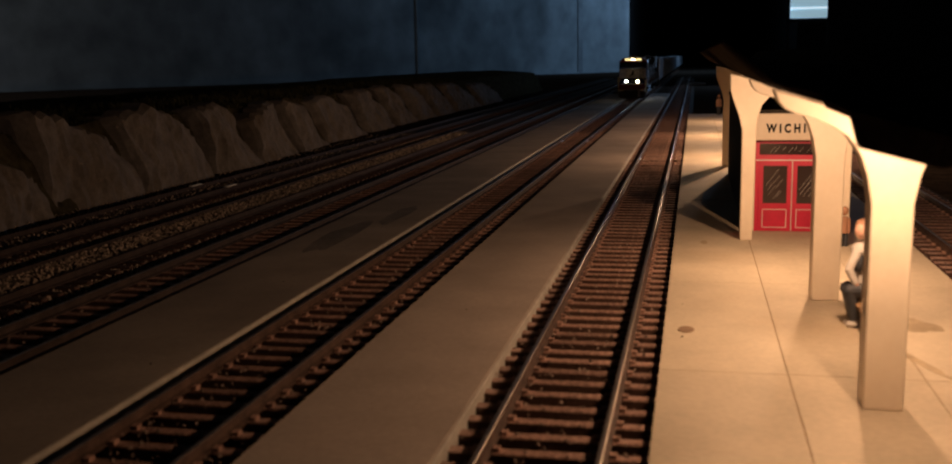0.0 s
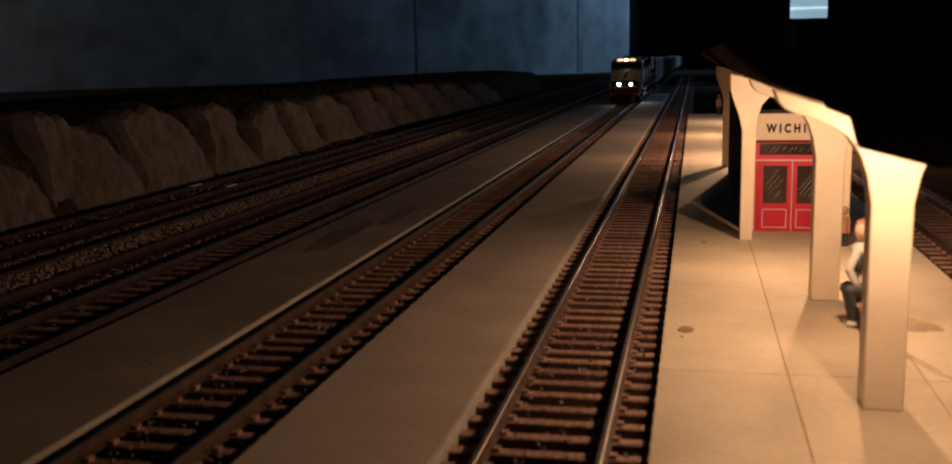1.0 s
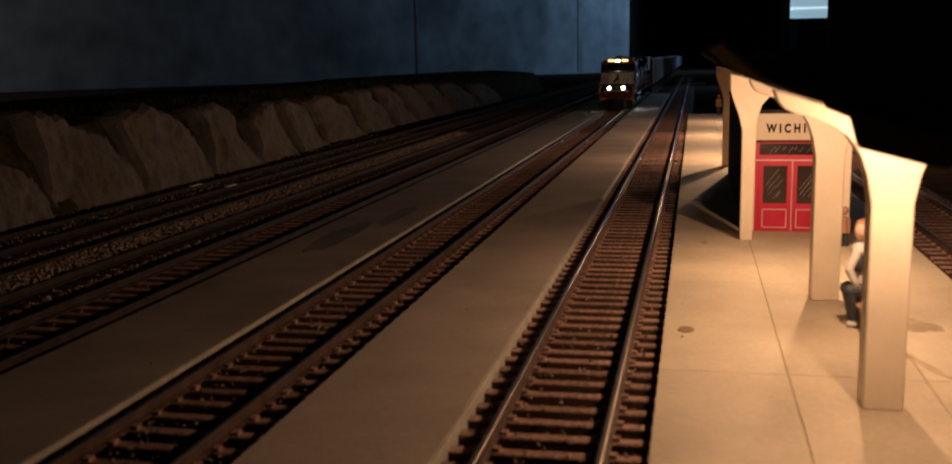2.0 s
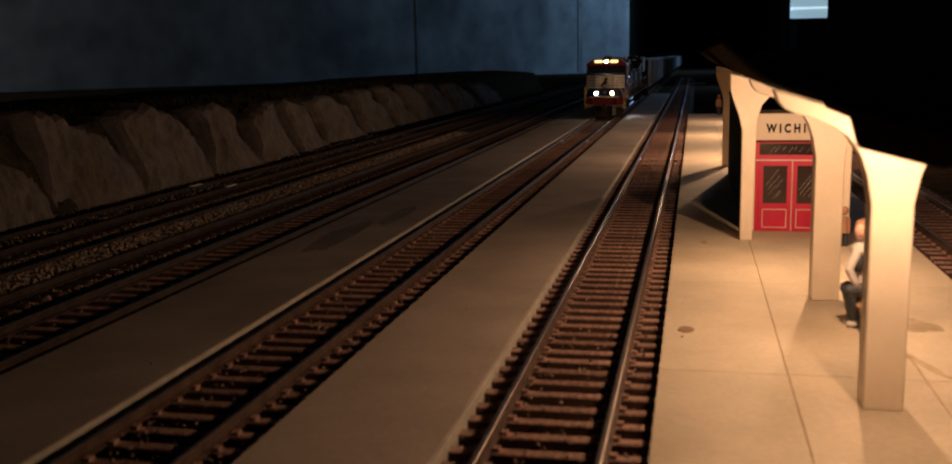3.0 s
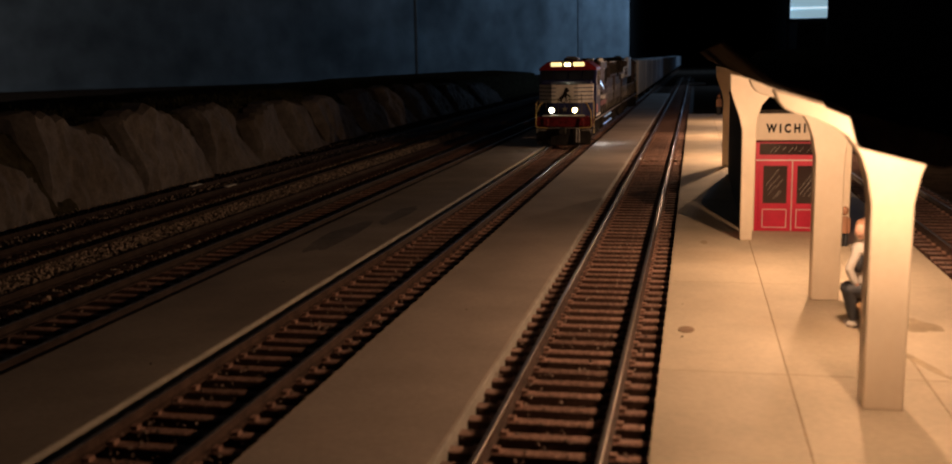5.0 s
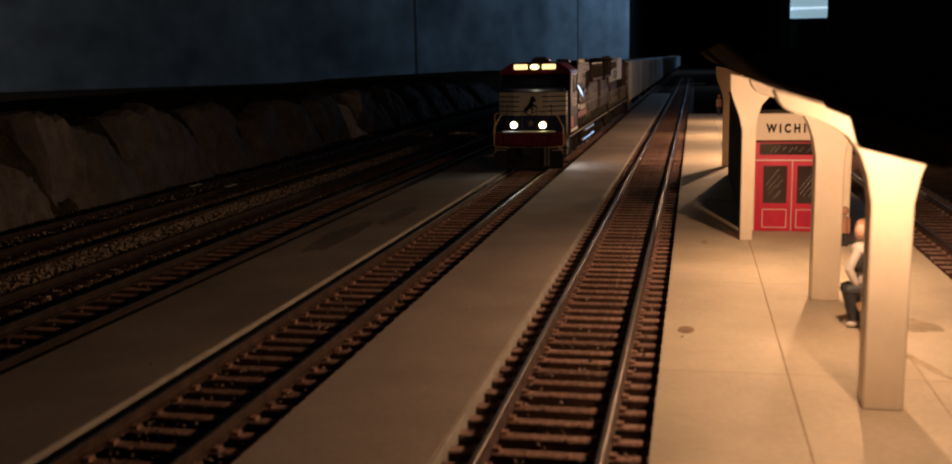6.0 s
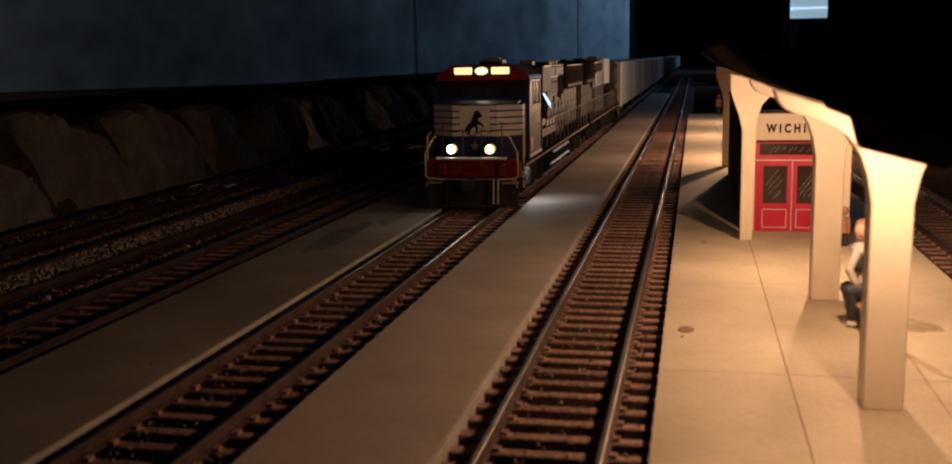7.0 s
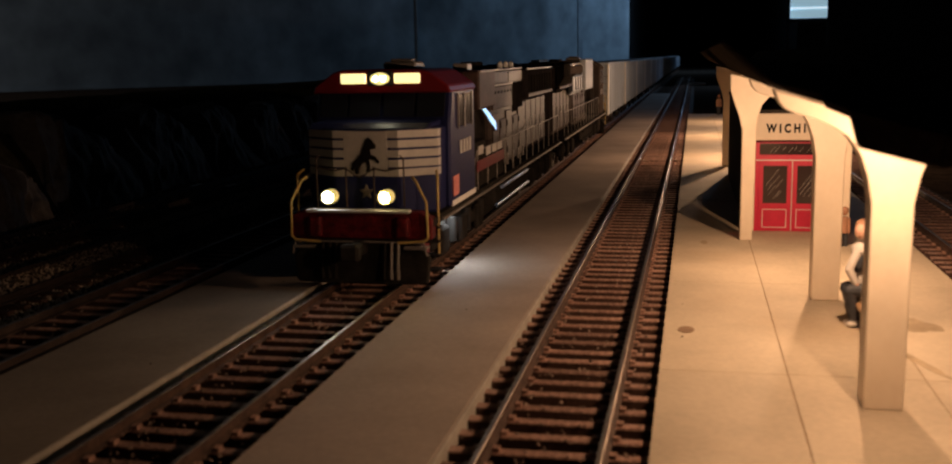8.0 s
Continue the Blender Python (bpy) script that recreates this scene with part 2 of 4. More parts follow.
def room():
    bm = bmesh.new()
    add_box(bm, -2800, 1500, -1600, 6600, -20, 0)
    thing("ground", bm, BASE, "dark brown painted layout base board", "ground", kind="structure")
    # the opening is added to hold the fill lamp
    bm = bmesh.new()
    for y0, y1, z0, z1 in ((-1500, 950, -20, 2400), (1450, 1606, -20, 2400), (950, 1450, -20, 250), (950, 1450, 750, 2400)):
        add_box(bm, -1960, -1900, y0, y1, z0, z1)
    thing("wall_west", bm, BACKDROP, "dim grey-blue painted wall with an opening added for a fill lamp", "wall", kind="structure")
    wall("wall_north", (-1900, 1606), (-232, 3840), 2400, 60, BACKDROP, "blue-lit blotchy painted backdrop wall")
    # passage and right-hand walls get the darkness as black colour
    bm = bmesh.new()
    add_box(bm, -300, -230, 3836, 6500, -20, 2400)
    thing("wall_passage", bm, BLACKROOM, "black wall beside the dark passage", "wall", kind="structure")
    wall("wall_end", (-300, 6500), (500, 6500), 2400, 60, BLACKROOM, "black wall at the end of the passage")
    # unseen south wall, pale so that it bounces some light back
    bm = bmesh.new()
    add_box(bm, -2500, 1400, -1560, -1500, -20, 2400)
    thing("wall_south", bm, PLASTER, "plain wall of the dark room", "wall", kind="structure")
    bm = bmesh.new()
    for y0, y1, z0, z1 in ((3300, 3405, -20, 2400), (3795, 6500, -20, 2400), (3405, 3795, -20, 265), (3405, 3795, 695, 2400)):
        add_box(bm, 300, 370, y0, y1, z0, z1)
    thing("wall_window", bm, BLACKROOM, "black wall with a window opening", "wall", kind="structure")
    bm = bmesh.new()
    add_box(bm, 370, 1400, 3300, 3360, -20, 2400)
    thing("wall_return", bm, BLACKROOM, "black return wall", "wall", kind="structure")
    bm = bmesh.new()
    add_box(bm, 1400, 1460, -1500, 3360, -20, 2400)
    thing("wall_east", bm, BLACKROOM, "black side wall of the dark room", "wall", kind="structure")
    # unseen ceiling, pale for the same bounce
    bm = bmesh.new()
    add_box(bm, -2800, 1500, -1600, 6600, 2400, 2440)
    thing("ceiling", bm, PLASTER, "unseen ceiling, pale to bounce light", "ceiling", kind="structure")
    # backdrop joints and skirting
    for x, y, r in ((-819, 3053, 2.5), (-391, 3627, 11.0)):
        dx, dy = 0.598 * r, 0.801 * r
        bm = bmesh.new()
        add_prism(bm, [(x - dx, y - dy), (x + dx, y + dy), (x + dx + 2.4, y + dy - 1.8), (x - dx + 2.4, y - dy - 1.8)], "z", 0, 2400)
        thing("trim", bm, SEAM, "narrow dark joint strip between backdrop panels", "trim", kind="structure")
    bm = bmesh.new()
    add_prism(bm, [(-1540, 2076), (-232, 3828), (-232, 3840), (-1540, 2088)], "z", 0, 5)
    thing("baseboard", bm, BACKDROP, "pale skirting strip below the backdrop", "trim", kind="structure")


def far_window():
    """A small bright pane high in the dark, with a cross bar."""
    w = empty("window_1", "small bright bluish window with a cross bar in the dark", "window", kind="structure", at=(200, 2000, 0))
    part_box("pane", w, SKYPANE, (-32, 33, 0, 3, 119, 190), 0, "bright bluish pane")
    part_box("window_frame", w, BLACKROOM, (-38, -32, -2, 6, 0, 196), 0.4)
    part_box("window_frame", w, BLACKROOM, (33, 39, -2, 6, 0, 196), 0.4)
    part_box("window_frame", w, BLACKROOM, (-38, 39, -2, 6, 190, 197), 0.4)
    part_box("window_sill", w, BLACKROOM, (-38, 39, -2, 6, 112, 119), 0.4)
    part_box("crossbar", w, glow("pane_bar_glow", (0.75, 0.9, 1.0), 0.9), (-32, 33, -1.5, 0, 136, 138.5))


# ---- tracks ----
PITCH = 6.47


def rail_part(parent, x, y0, y1, tie_top, dark=False):
    bm = bmesh.new()
    z0, z1 = tie_top, tie_top + 2.1
    prof = [(-1.0, z0), (1.0, z0), (1.0, z0 + 0.25), (0.25, z0 + 0.55), (0.25, z1 - 0.65), (0.42, z1 - 0.5), (0.42, z1 - 0.06), (0.34, z1), (-0.34, z1), (-0.42, z1 - 0.06), (-0.42, z1 - 0.5), (-0.25, z1 - 0.65), (-0.25, z0 + 0.55), (-1.0, z0 + 0.25)]
    fs = add_prism(bm, [(x + a, b) for a, b in prof], "y", y0, y1)
    for f in fs:
        zs = [v.co.z for v in f.verts]
        if min(zs) > (z1 - 0.08) * MM:
            f.material_index = 1
    r = part("rail", bm, (RAIL_SHADED if dark else RAIL, RAIL_SHADED if dark == "dull" else RAILHEAD), parent, "dull rail with shade painted in" if dark else "weathered brown rail with polished steel head")
    return r


TIE_MESH = None
TIE_MESH_SHADED = None


def shade_tie_sides(bm):
    """Worn paler tops; gap shade painted into the darker sides."""
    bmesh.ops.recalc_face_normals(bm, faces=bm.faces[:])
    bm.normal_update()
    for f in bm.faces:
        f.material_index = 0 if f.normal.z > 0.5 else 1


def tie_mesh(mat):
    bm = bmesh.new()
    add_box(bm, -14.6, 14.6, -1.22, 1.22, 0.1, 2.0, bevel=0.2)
    shade_tie_sides(bm)
    return mesh_of("tie", bm, mat, TIE_SIDE_SHADE)


CHAIR_MESH = None


def track(name, xc, y0, y1, near_end, joint=None, plain_after=None, label="", dark=False, fill=0.0, plain_ties=False):
    t = empty(name, label, "railway track", "parallel model tracks", "structure", at=(xc, 0, 0))
    bm = bmesh.new()
    top = 0.15
    add_prism(bm, [(-19, 0), (19, 0), (16.5, top), (-16.5, top)], "y", y0, y1)
    part("ballast_bed", bm, BALLAST, t, "dark brown ballast bed")
    for s in (-8.25, 8.25):
        rail_part(t, s, y0, y1, 2.0, dark)
    rnd = random.Random(name)
    far = bmesh.new()
    n = int((y1 - y0) / PITCH)
    for i in range(n):
        y = y0 + i * PITCH
        if y < near_end:
            piece("tie", TIE_MESH_SHADED if dark and not plain_ties else TIE_MESH, t, rnd.uniform(-0.25, 0.25), y + rnd.uniform(-0.22, 0.22), rnd.uniform(-0.08, 0.06), rnd.uniform(-0.012, 0.012))
            for sx in (() if dark else (-8.25, 8.25)):
                piece("spike_plate", CHAIR_MESH, t, sx, y, 0)
        else:
            add_box(far, -14.6, 14.6, y - 1.22, y + 1.22, 0.2, 2.0)
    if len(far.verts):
        shade_tie_sides(far)
        o = part("far_ties", far, (TIE_SHADED if dark else TIE_FAR, TIE_SIDE_SHADE), t)
        o["kind"] = "stuff"
    else:
        far.free()
    if joint:
        for s in (-8.25, 8.25):
            part_box("rail_joiner", t, RAILHEAD, (s - 0.95, s + 0.95, joint - 5, joint + 5, 2.3, 3.3), 0.15, "bright metal rail joiner")
            part_box("feeder_tab", t, RAILHEAD, (s + 0.9, s + 3.2, joint - 1.0, joint + 0.6, 2.1, 2.5), 0.1)
    if name == "track" and abs(xc + 206.0) < 1:
        for sx, y in ((-8.25, 416), (8.25, 416)):
            # reflections on the rail heads, put in as white strips
            part_box("rail_glint", t, WHITE, (sx - 0.9, sx + 0.9, y - 4, y + 5, 4.0, 4.4), 0.08, "short rail glint painted white")
    if fill:
        bm = bmesh.new()
        add_box(bm, -7.2, 7.2, y0, y1, 0.5, fill)
        part("track_fill", bm, BALLAST, t, "gravel fill between the rails")
    if plain_after:
        bm = bmesh.new()
        add_box(bm, -7.0, 7.0, plain_after, y1, 0.1, 1.7)
        add_box(bm, 9.6, 14.8, plain_after, y1, 0.1, 1.7)
        add_box(bm, -14.8, -9.6, plain_after, y1, 0.1, 1.7)
        part("track_fill", bm, BALLAST, t, "brown fill just below the tie tops")
    return t


def tracks():
    global TIE_MESH, TIE_MESH_SHADED, CHAIR_MESH
    TIE_MESH, TIE_MESH_SHADED = tie_mesh(TIE), tie_mesh(TIE_SHADED)
    bm = bmesh.new()
    for dx in (-1.45, 1.45):
        add_box(bm, dx - 0.5, dx + 0.5, -0.75, 0.75, 1.9, 2.55)
    CHAIR_MESH = mesh_of("spike_plate", bm, TIE)
    track("track", -19.85, 40, 2600, 760, joint=553, plain_after=557, label="model railway track with brown ties beside the station platform")
    track("track", -76.0, 40, 6300, 760, joint=668, plain_after=672, label="model railway track with brown ties carrying the train")
    track("track", -130.75, 60, 2600, 620, label="model railway track with shade painted into rails and far ties", dark=True, plain_ties=True)
    track("track", -166.3, 60, 2600, 400, label="model railway track buried in gravel, shade painted in", dark="dull", fill=3.0)
    track("track", -206.0, 60, 2600, 620, label="model railway track below the rock cutting, shade painted in", dark="dull", fill=2.3)
    track("track", 77.6, 60, 2600, 620, label="model railway track behind the station platform")


def gravel():
    rnd = random.Random(7)
    vs, fs = [], []
    def grain(x, y, z, r):
        k = len(vs)
        for a in range(4):
            t = a * math.pi / 2 + rnd.random() * 0.9
            vs.append(((x + r * math.cos(t)) * MM, (y + r * math.sin(t)) * MM, z * MM))
        vs.append(((x + rnd.uniform(-.3, .3) * r) * MM, (y + rnd.uniform(-.3, .3) * r) * MM, (z + r * rnd.uniform(0.8, 1.5)) * MM))
        for a in range(4):
            fs.append((k + a, k + (a + 1) % 4, k + 4))
    for _ in range(34000):
        y = 130 + 620 * rnd.random() ** 1.5
        lane = rnd.random()
        z = 0.6
        if lane < 0.40:
            x = rnd.uniform(-193, -175.5)
        elif lane < 0.66:
            x, z = rnd.uniform(-173.4, -159.2), 2.8
        elif lane < 0.88:
            x = rnd.uniform(-157, -143)
        elif lane < 0.94:
            x, z = rnd.uniform(-213.3, -198.7), 2.2
        else:
            x = rnd.uniform(-238, -220)
        grain(x, y, z + rnd.random() * 0.7, rnd.uniform(0.22, 0.5))
    def close(name, label, mat):
        me = bpy.data.meshes.new(name)
        me.from_pydata(vs, [], fs)
        me.materials.append(mat)
        tagged(new(name, me), label, "gravel", kind="stuff")
        vs.clear(), fs.clear()
    close("gravel", "loose brown and grey gravel between the tracks", GRAVEL)
    for c in (-19.85, -76.0, -130.75, -204.5, 77.6):
        for _ in range(2400):
            y = 110 + 480 * rnd.random() ** 1.6
            grain(c + rnd.uniform(-15.5, 15.5), y, 0.3 if rnd.random() < 0.6 else 1.98, rnd.uniform(0.16, 0.5))
    close("ballast_grains", "dark brown ballast grains among the ties", GRAIN)
    for _ in range(26):
        c, lo, hi = rnd.choice(((-47, -12, 12), (-104, -13, 13), (27, -30, 30), (27, -30, 30)))
        grain(c + rnd.uniform(lo, hi), 130 + 350 * rnd.random(), 3.58, rnd.uniform(0.1, 0.28))
    close("crumbs", "few dark crumbs scattered on the platforms", SCRUB)


# ---- platforms ----
SMEARS = ((-106.5, 300, 5.0, 26.0), (-100.5, 345, 3.4, 20.0))


def strip_platform(x0, x1, y0, y1, label, mat, smears=()):
    p = empty("platform", label, "platform", "station platforms", "structure")
    bm = bmesh.new()
    add_box(bm, x0, x1 - 0.5, y0, y1, 0, 3.6, bevel=0.15)
    part("surface", bm, mat, p)
    bm = bmesh.new()
    add_box(bm, x1 - 0.5, x1, y0, y1, 0, 3.63, bevel=0.2)
    # own colour here carries the lit rim of the platform edge
    part("edge_strip", bm, EDGE, p, "edge strip with its lit rim painted in")
    for k, (cx_, cy_, rx, ry) in enumerate(smears):
        bm = bmesh.new()
        pts = []
        for a in range(28):
            t = a * math.tau / 28
            r = 1 + 0.35 * noise.noise(Vector((math.cos(t) * 1.6, math.sin(t) * 1.6, k * 3.0)))
            pts.append((cx_ + rx * r * math.cos(t), cy_ + ry * r * math.sin(t)))
        add_prism(bm, pts, "z", 3.58, 3.606)
        part("oil_smear", bm, SMEAR, p, "dull dark smear on the concrete")
    return p


STAIN = material("brown_stain", (0.40, 0.30, 0.19), 0.7, scale=160, vary=0.2, bump=0.1, fine=900, spec=0.25)
# centre, half sizes and turn of the stains on the station platform
STAINS = ((42.5, 212, 4.5, 7.0, 0.5), (39.5, 184, 1.0, 8.0, 0.35), (3.5, 300, 1.0, 3.0, 0.0))


def station_platform():
    p = empty("pavement", "tan concrete slab station platform with fine joints", "platform", "station platforms", "structure")
    part_box("bed", p, material("joint_dirt", (0.27, 0.165, 0.09), 0.9, vary=0.3, spec=0.1), (-4.9, 59.6, 60, 968, 0, 3.48))
    cols = ((-5.2, 16.18), (16.32, 37.96), (38.06, 60.2))
    rows = [60, 102.5, 174.5, 246.5, 318.5, 390.5, 462.5, 534.5, 640, 760, 870, 970]
    for x0, x1 in cols:
        for a, b in zip(rows, rows[1:]):
            part_box("slab", p, CONCRETE, (x0, x1, a + 0.07, b - 0.07, 3.2, 3.6 + random.Random(a + x0).uniform(-0.03, 0.03)), 0.08)
    bm = bmesh.new()
    add_prism(bm, [(-0.8 + 1.6 * math.cos(k * math.pi / 7), 201.5 + 2.4 * math.sin(k * math.pi / 7)) for k in range(14)], "z", 3.6, 3.72)
    part("glue_spot", bm, material("glue_spot", (0.24, 0.145, 0.08), 0.6, vary=0.2), p, "dark dried glue spot")
    for k, (cx_, cy_, rx, ry, turn) in enumerate(STAINS):
        bm = bmesh.new()
        pts = []
        for a in range(24):
            t = a * math.tau / 24
            r = 1 + 0.5 * noise.noise(Vector((math.cos(t) * 1.7, math.sin(t) * 1.7, 20 + k * 3.0)))
            u, v = rx * r * math.cos(t), ry * r * math.sin(t)
            pts.append((cx_ + u * math.cos(turn) - v * math.sin(turn), cy_ + u * math.sin(turn) + v * math.cos(turn)))
        add_prism(bm, pts, "z", 3.6, 3.645)
        part("stain", bm, STAIN, p, "faint brown stain on the concrete")


# ---- canopy and station ----
XC = 28.6


def canopy():
    c = empty("platform_canopy", "butterfly platform canopy with black roof and dark front valance", "canopy")
    y0, y1 = 155.2, 930
    for s in (-1, 1):
        bm = bmesh.new()
        add_prism(bm, [(XC + s * 17.6, 53.0), (XC, 48.4), (XC, 46.9), (XC + s * 17.2, 51.9)], "y", y0, y1)
        part("roof_panel", bm, ROOFTOP, c, "black tar roof panel")
        bm = bmesh.new()
        add_prism(bm, [(XC + s * 17.5, 53.1), (XC + s * 24.6, 59.2), (XC + s * 25.2, 58.6), (XC + s * 17.5, 52.0)], "y", y0, y1, bevel=0.15)
        part("roof_lip", bm, ROOFTOP, c, "dark upturned roof edge")
        bm = bmesh.new()
        add_prism(bm, [(XC + s * 10.8, 50.3), (XC, 47.4), (XC, 46.2), (XC + s * 10.2, 49.2)], "y", 130, y0)
        part("porch_panel", bm, ROOFTOP, c, "black narrow roof end")
        bm = bmesh.new()
        add_prism(bm, [(XC + s * 10.8, 50.4), (XC, 47.5), (XC, 43.3), (XC + s * 9.5, 45.8)], "y", 128.4, 130, bevel=0.2)
        part("front_valance", bm, ROOFTOP, c, "black front valance board")


ARM = ((25.6, 35.0), (24.9, 39.0), (23.9, 42.0), (22.9, 43.7), (21.8, 45.0), (19.6, 46.4), (17.1, 47.5), (14.6, 48.2), (12.9, 49.0), (12.0, 50.1), (11.4, 51.7))
SIDE = ((13.5, 35.4), (12.5, 39.7), (10.9, 44.0), (10.0, 46.9), (9.9, 51.5), (15.6, 50.1), (21.9, 48.2), (21.2, 45.3), (18.9, 42.7), (17.7, 38.8), (17.5, 35.4))


def posts():
    for y, spread in ((161.0, 1.0), (233.0, 1.0), (660.0, 0.0), (806.0, 0.0)):
        bm = bmesh.new()
        left = [(x if spread else 25.7 - (z - 35.0) * 0.02, z if spread else 35.0 + (z - 35.0) * 0.6) for x, z in ARM]
        right = [(2 * XC - x, z) for x, z in left]
        add_prism(bm, [(25.7, 3.6), (31.5, 3.6)] + right + [(XC, 46.8)] + left[::-1], "y", y - 2.8, y + 2.8, bevel=0.2)
        thing("canopy_post", bm, CREAM, "square cream-painted canopy post with wide curved arms" if spread else "plain square cream-painted canopy post", "post", "canopy posts")
    for y in (307.0, 513.0):
        for s in (1, -1):
            bm = bmesh.new()
            add_prism(bm, [(XC + s * (x - XC), z) for x, z in ((17.0, 3.6), (13.6, 3.6)) + SIDE], "y", y - 2.0, y + 2.0, bevel=0.2)
            thing("canopy_post", bm, CREAM, "slender cream-painted canopy post with flared head", "post", "canopy posts")


def text_part(name, body, size, x, y, z, mat, parent):
    cu = bpy.data.curves.new(name, "FONT")
    cu.body, cu.size, cu.extrude, cu.align_x = body, size * MM, 0.06 * MM, "LEFT"
    cu.space_character, cu.offset = 1.62, 0.17 * MM
    cu.materials.append(mat)
    ob = new(name, cu)
    ob.parent = parent
    ob.location = (x * MM, y * MM, z * MM)
    ob.rotation_euler = (math.pi / 2, 0, 0)
    ob.scale = (0.76, 1, 1)
    return ob


# painted strokes on the two door panes: across, up, length
GLINTS = (((2.0, 17.4, 5.2), (2.6, 16.2, 2.6), (4.6, 18.6, 2.2), (3.0, 14.9, 2.8), (4.9, 16.6, 2.9), (4.3, 13.5, 2.6), (5.4, 14.2, 1.8)),
          ((2.0, 16.4, 6.0), (2.2, 14.9, 4.4), (4.4, 18.2, 4.0), (3.2, 14.4, 5.6), (4.6, 14.2, 4.6), (6.0, 17.0, 3.4), (5.6, 13.2, 2.4)))


def station():
    s = empty("station_building", "small cream station building with red double doors and sign", "building")
    yf = 322.0
    bm = bmesh.new()
    for dims in ((15.4, 18.4, yf, yf + 2, 3.6, 39.3), (40.0, 43.6, yf, yf + 2, 3.6, 39.3), (18.4, 40.0, yf, yf + 2, 31.2, 39.3)):
        add_box(bm, *dims)
    part("front_wall", bm, CREAM, s, "cream front wall")
    # side walls are coloured dark for the shadow they stand in
    part_box("side_wall", s, SHADEWALL, (15.4, 16.8, yf + 2, 476, 3.6, 39.3), 0, "side wall with its shade painted in")
    part_box("side_wall", s, SHADEWALL, (42.3, 43.6, yf + 2, 476, 3.6, 39.3), 0, "side wall with its shade painted in")
    part_box("rear_wall", s, CREAM, (15.4, 43.6, 476, 478, 3.6, 39.3))
    part_box("roof", s, ROOFTOP, (15.0, 44.1, yf - 0.2, 478.6, 39.3, 40.4), 0.2)
    # added to keep the front bulbs off the rear posts
    part_box("bulb_blocker", s, SHADEWALL, (15.4, 43.6, 430, 478, 40.4, 47.4), 0.2, "added block on the roof that stops bulb light")
    part_box("sign_board", s, CREAM, (17.6, 40.9, yf - 0.7, yf, 31.3, 39.2), 0.15, "cream name board")
    text_part("sign_lettering", "WICHITA", 3.5, 21.4, yf - 0.76, 33.7, BLACKPAINT, s)
    part_box("lintel", s, MAROON, (18.2, 40.2, yf - 0.9, yf, 30.7, 31.3), 0.1)
    frame_ = part_box("door_frame", s, RED, (18.4, 40.0, yf + 0.2, yf + 1.6, 3.6, 31.0), 0, "red door surround")
    part_box("transom", s, DOORGLASS, (19.6, 38.8, yf + 0.0, yf + 0.3, 26.9, 30.3), 0, "dark transom glass")
    part_box("transom_bar", s, RED, (18.4, 40.0, yf - 0.2, yf + 0.2, 25.3, 26.9), 0.08)
    part_box("pinstripe", s, WHITE, (18.6, 39.8, yf - 0.3, yf - 0.2, 25.1, 25.45))
    part_box("jamb", s, RED, (18.4, 19.5, yf - 0.14, yf + 0.2, 3.6, 30.6), 0.08)
    part_box("jamb", s, RED, (38.9, 40.0, yf - 0.14, yf + 0.2, 3.6, 30.6), 0.08)
    for x0, x1 in ((19.5, 29.05), (29.35, 38.9)):
        d = part_box("door", s, RED, (x0, x1, yf - 0.15, yf + 0.2, 3.7, 25.1), 0.08, "red door leaf with dark glazing")
        part_box("pane", d, DOORGLASS, (x0 + 1.3, x1 - 1.3, yf - 0.22, yf - 0.14, 12.2, 23.6))
        for a, b, e, f in ((x0 + 1.2, x1 - 1.2, 10.2, 10.4), (x0 + 1.2, x1 - 1.2, 4.7, 4.9), (x0 + 1.2, x0 + 1.4, 4.7, 10.4), (x1 - 1.4, x1 - 1.2, 4.7, 10.4)):
            part_box("pinstripe", d, WHITE, (a, b, yf - 0.25, yf - 0.14, e, f), 0, "thin white line")
        for u, v, length in GLINTS[0 if x0 < 20 else 1]:
            bm = bmesh.new()
            add_tube(bm, (x0 + u, yf - 0.24, v), (x0 + u + length * 0.72, yf - 0.24, v + length), 0.055, 4)
            part("glint", bm, NOSEWHITE, d, "painted white glint stroke")
    for u, v, length in ((22.6, 27.5, 1.9), (23.7, 27.4, 2.1), (26.2, 28.2, 1.2), (28.0, 27.6, 1.6), (29.6, 28.4, 1.0), (31.0, 27.7, 1.5), (33.2, 27.6, 2.0), (34.4, 27.8, 1.4)):
        bm = bmesh.new()
        add_tube(bm, (u, yf - 0.06, v), (u + length * 0.8, yf - 0.06, v + length), 0.05, 4)
        part("glint", bm, NOSEWHITE, s, "painted white glint stroke")
    part_box("centre_line", s, WHITE, (29.08, 29.32, yf - 0.3, yf - 0.16, 3.7, 25.1), 0, "white line between the doors")


def far_end():
    """The low kerb across the end of the siding."""
    bm = bmesh.new()
    add_box(bm, -14, 20, 1985, 1999, 0, 5.0, bevel=0.5)
    thing("kerb", bm, CONCRETE_GREY, "low pale kerb across the far end of the siding", "kerb", kind="structure")


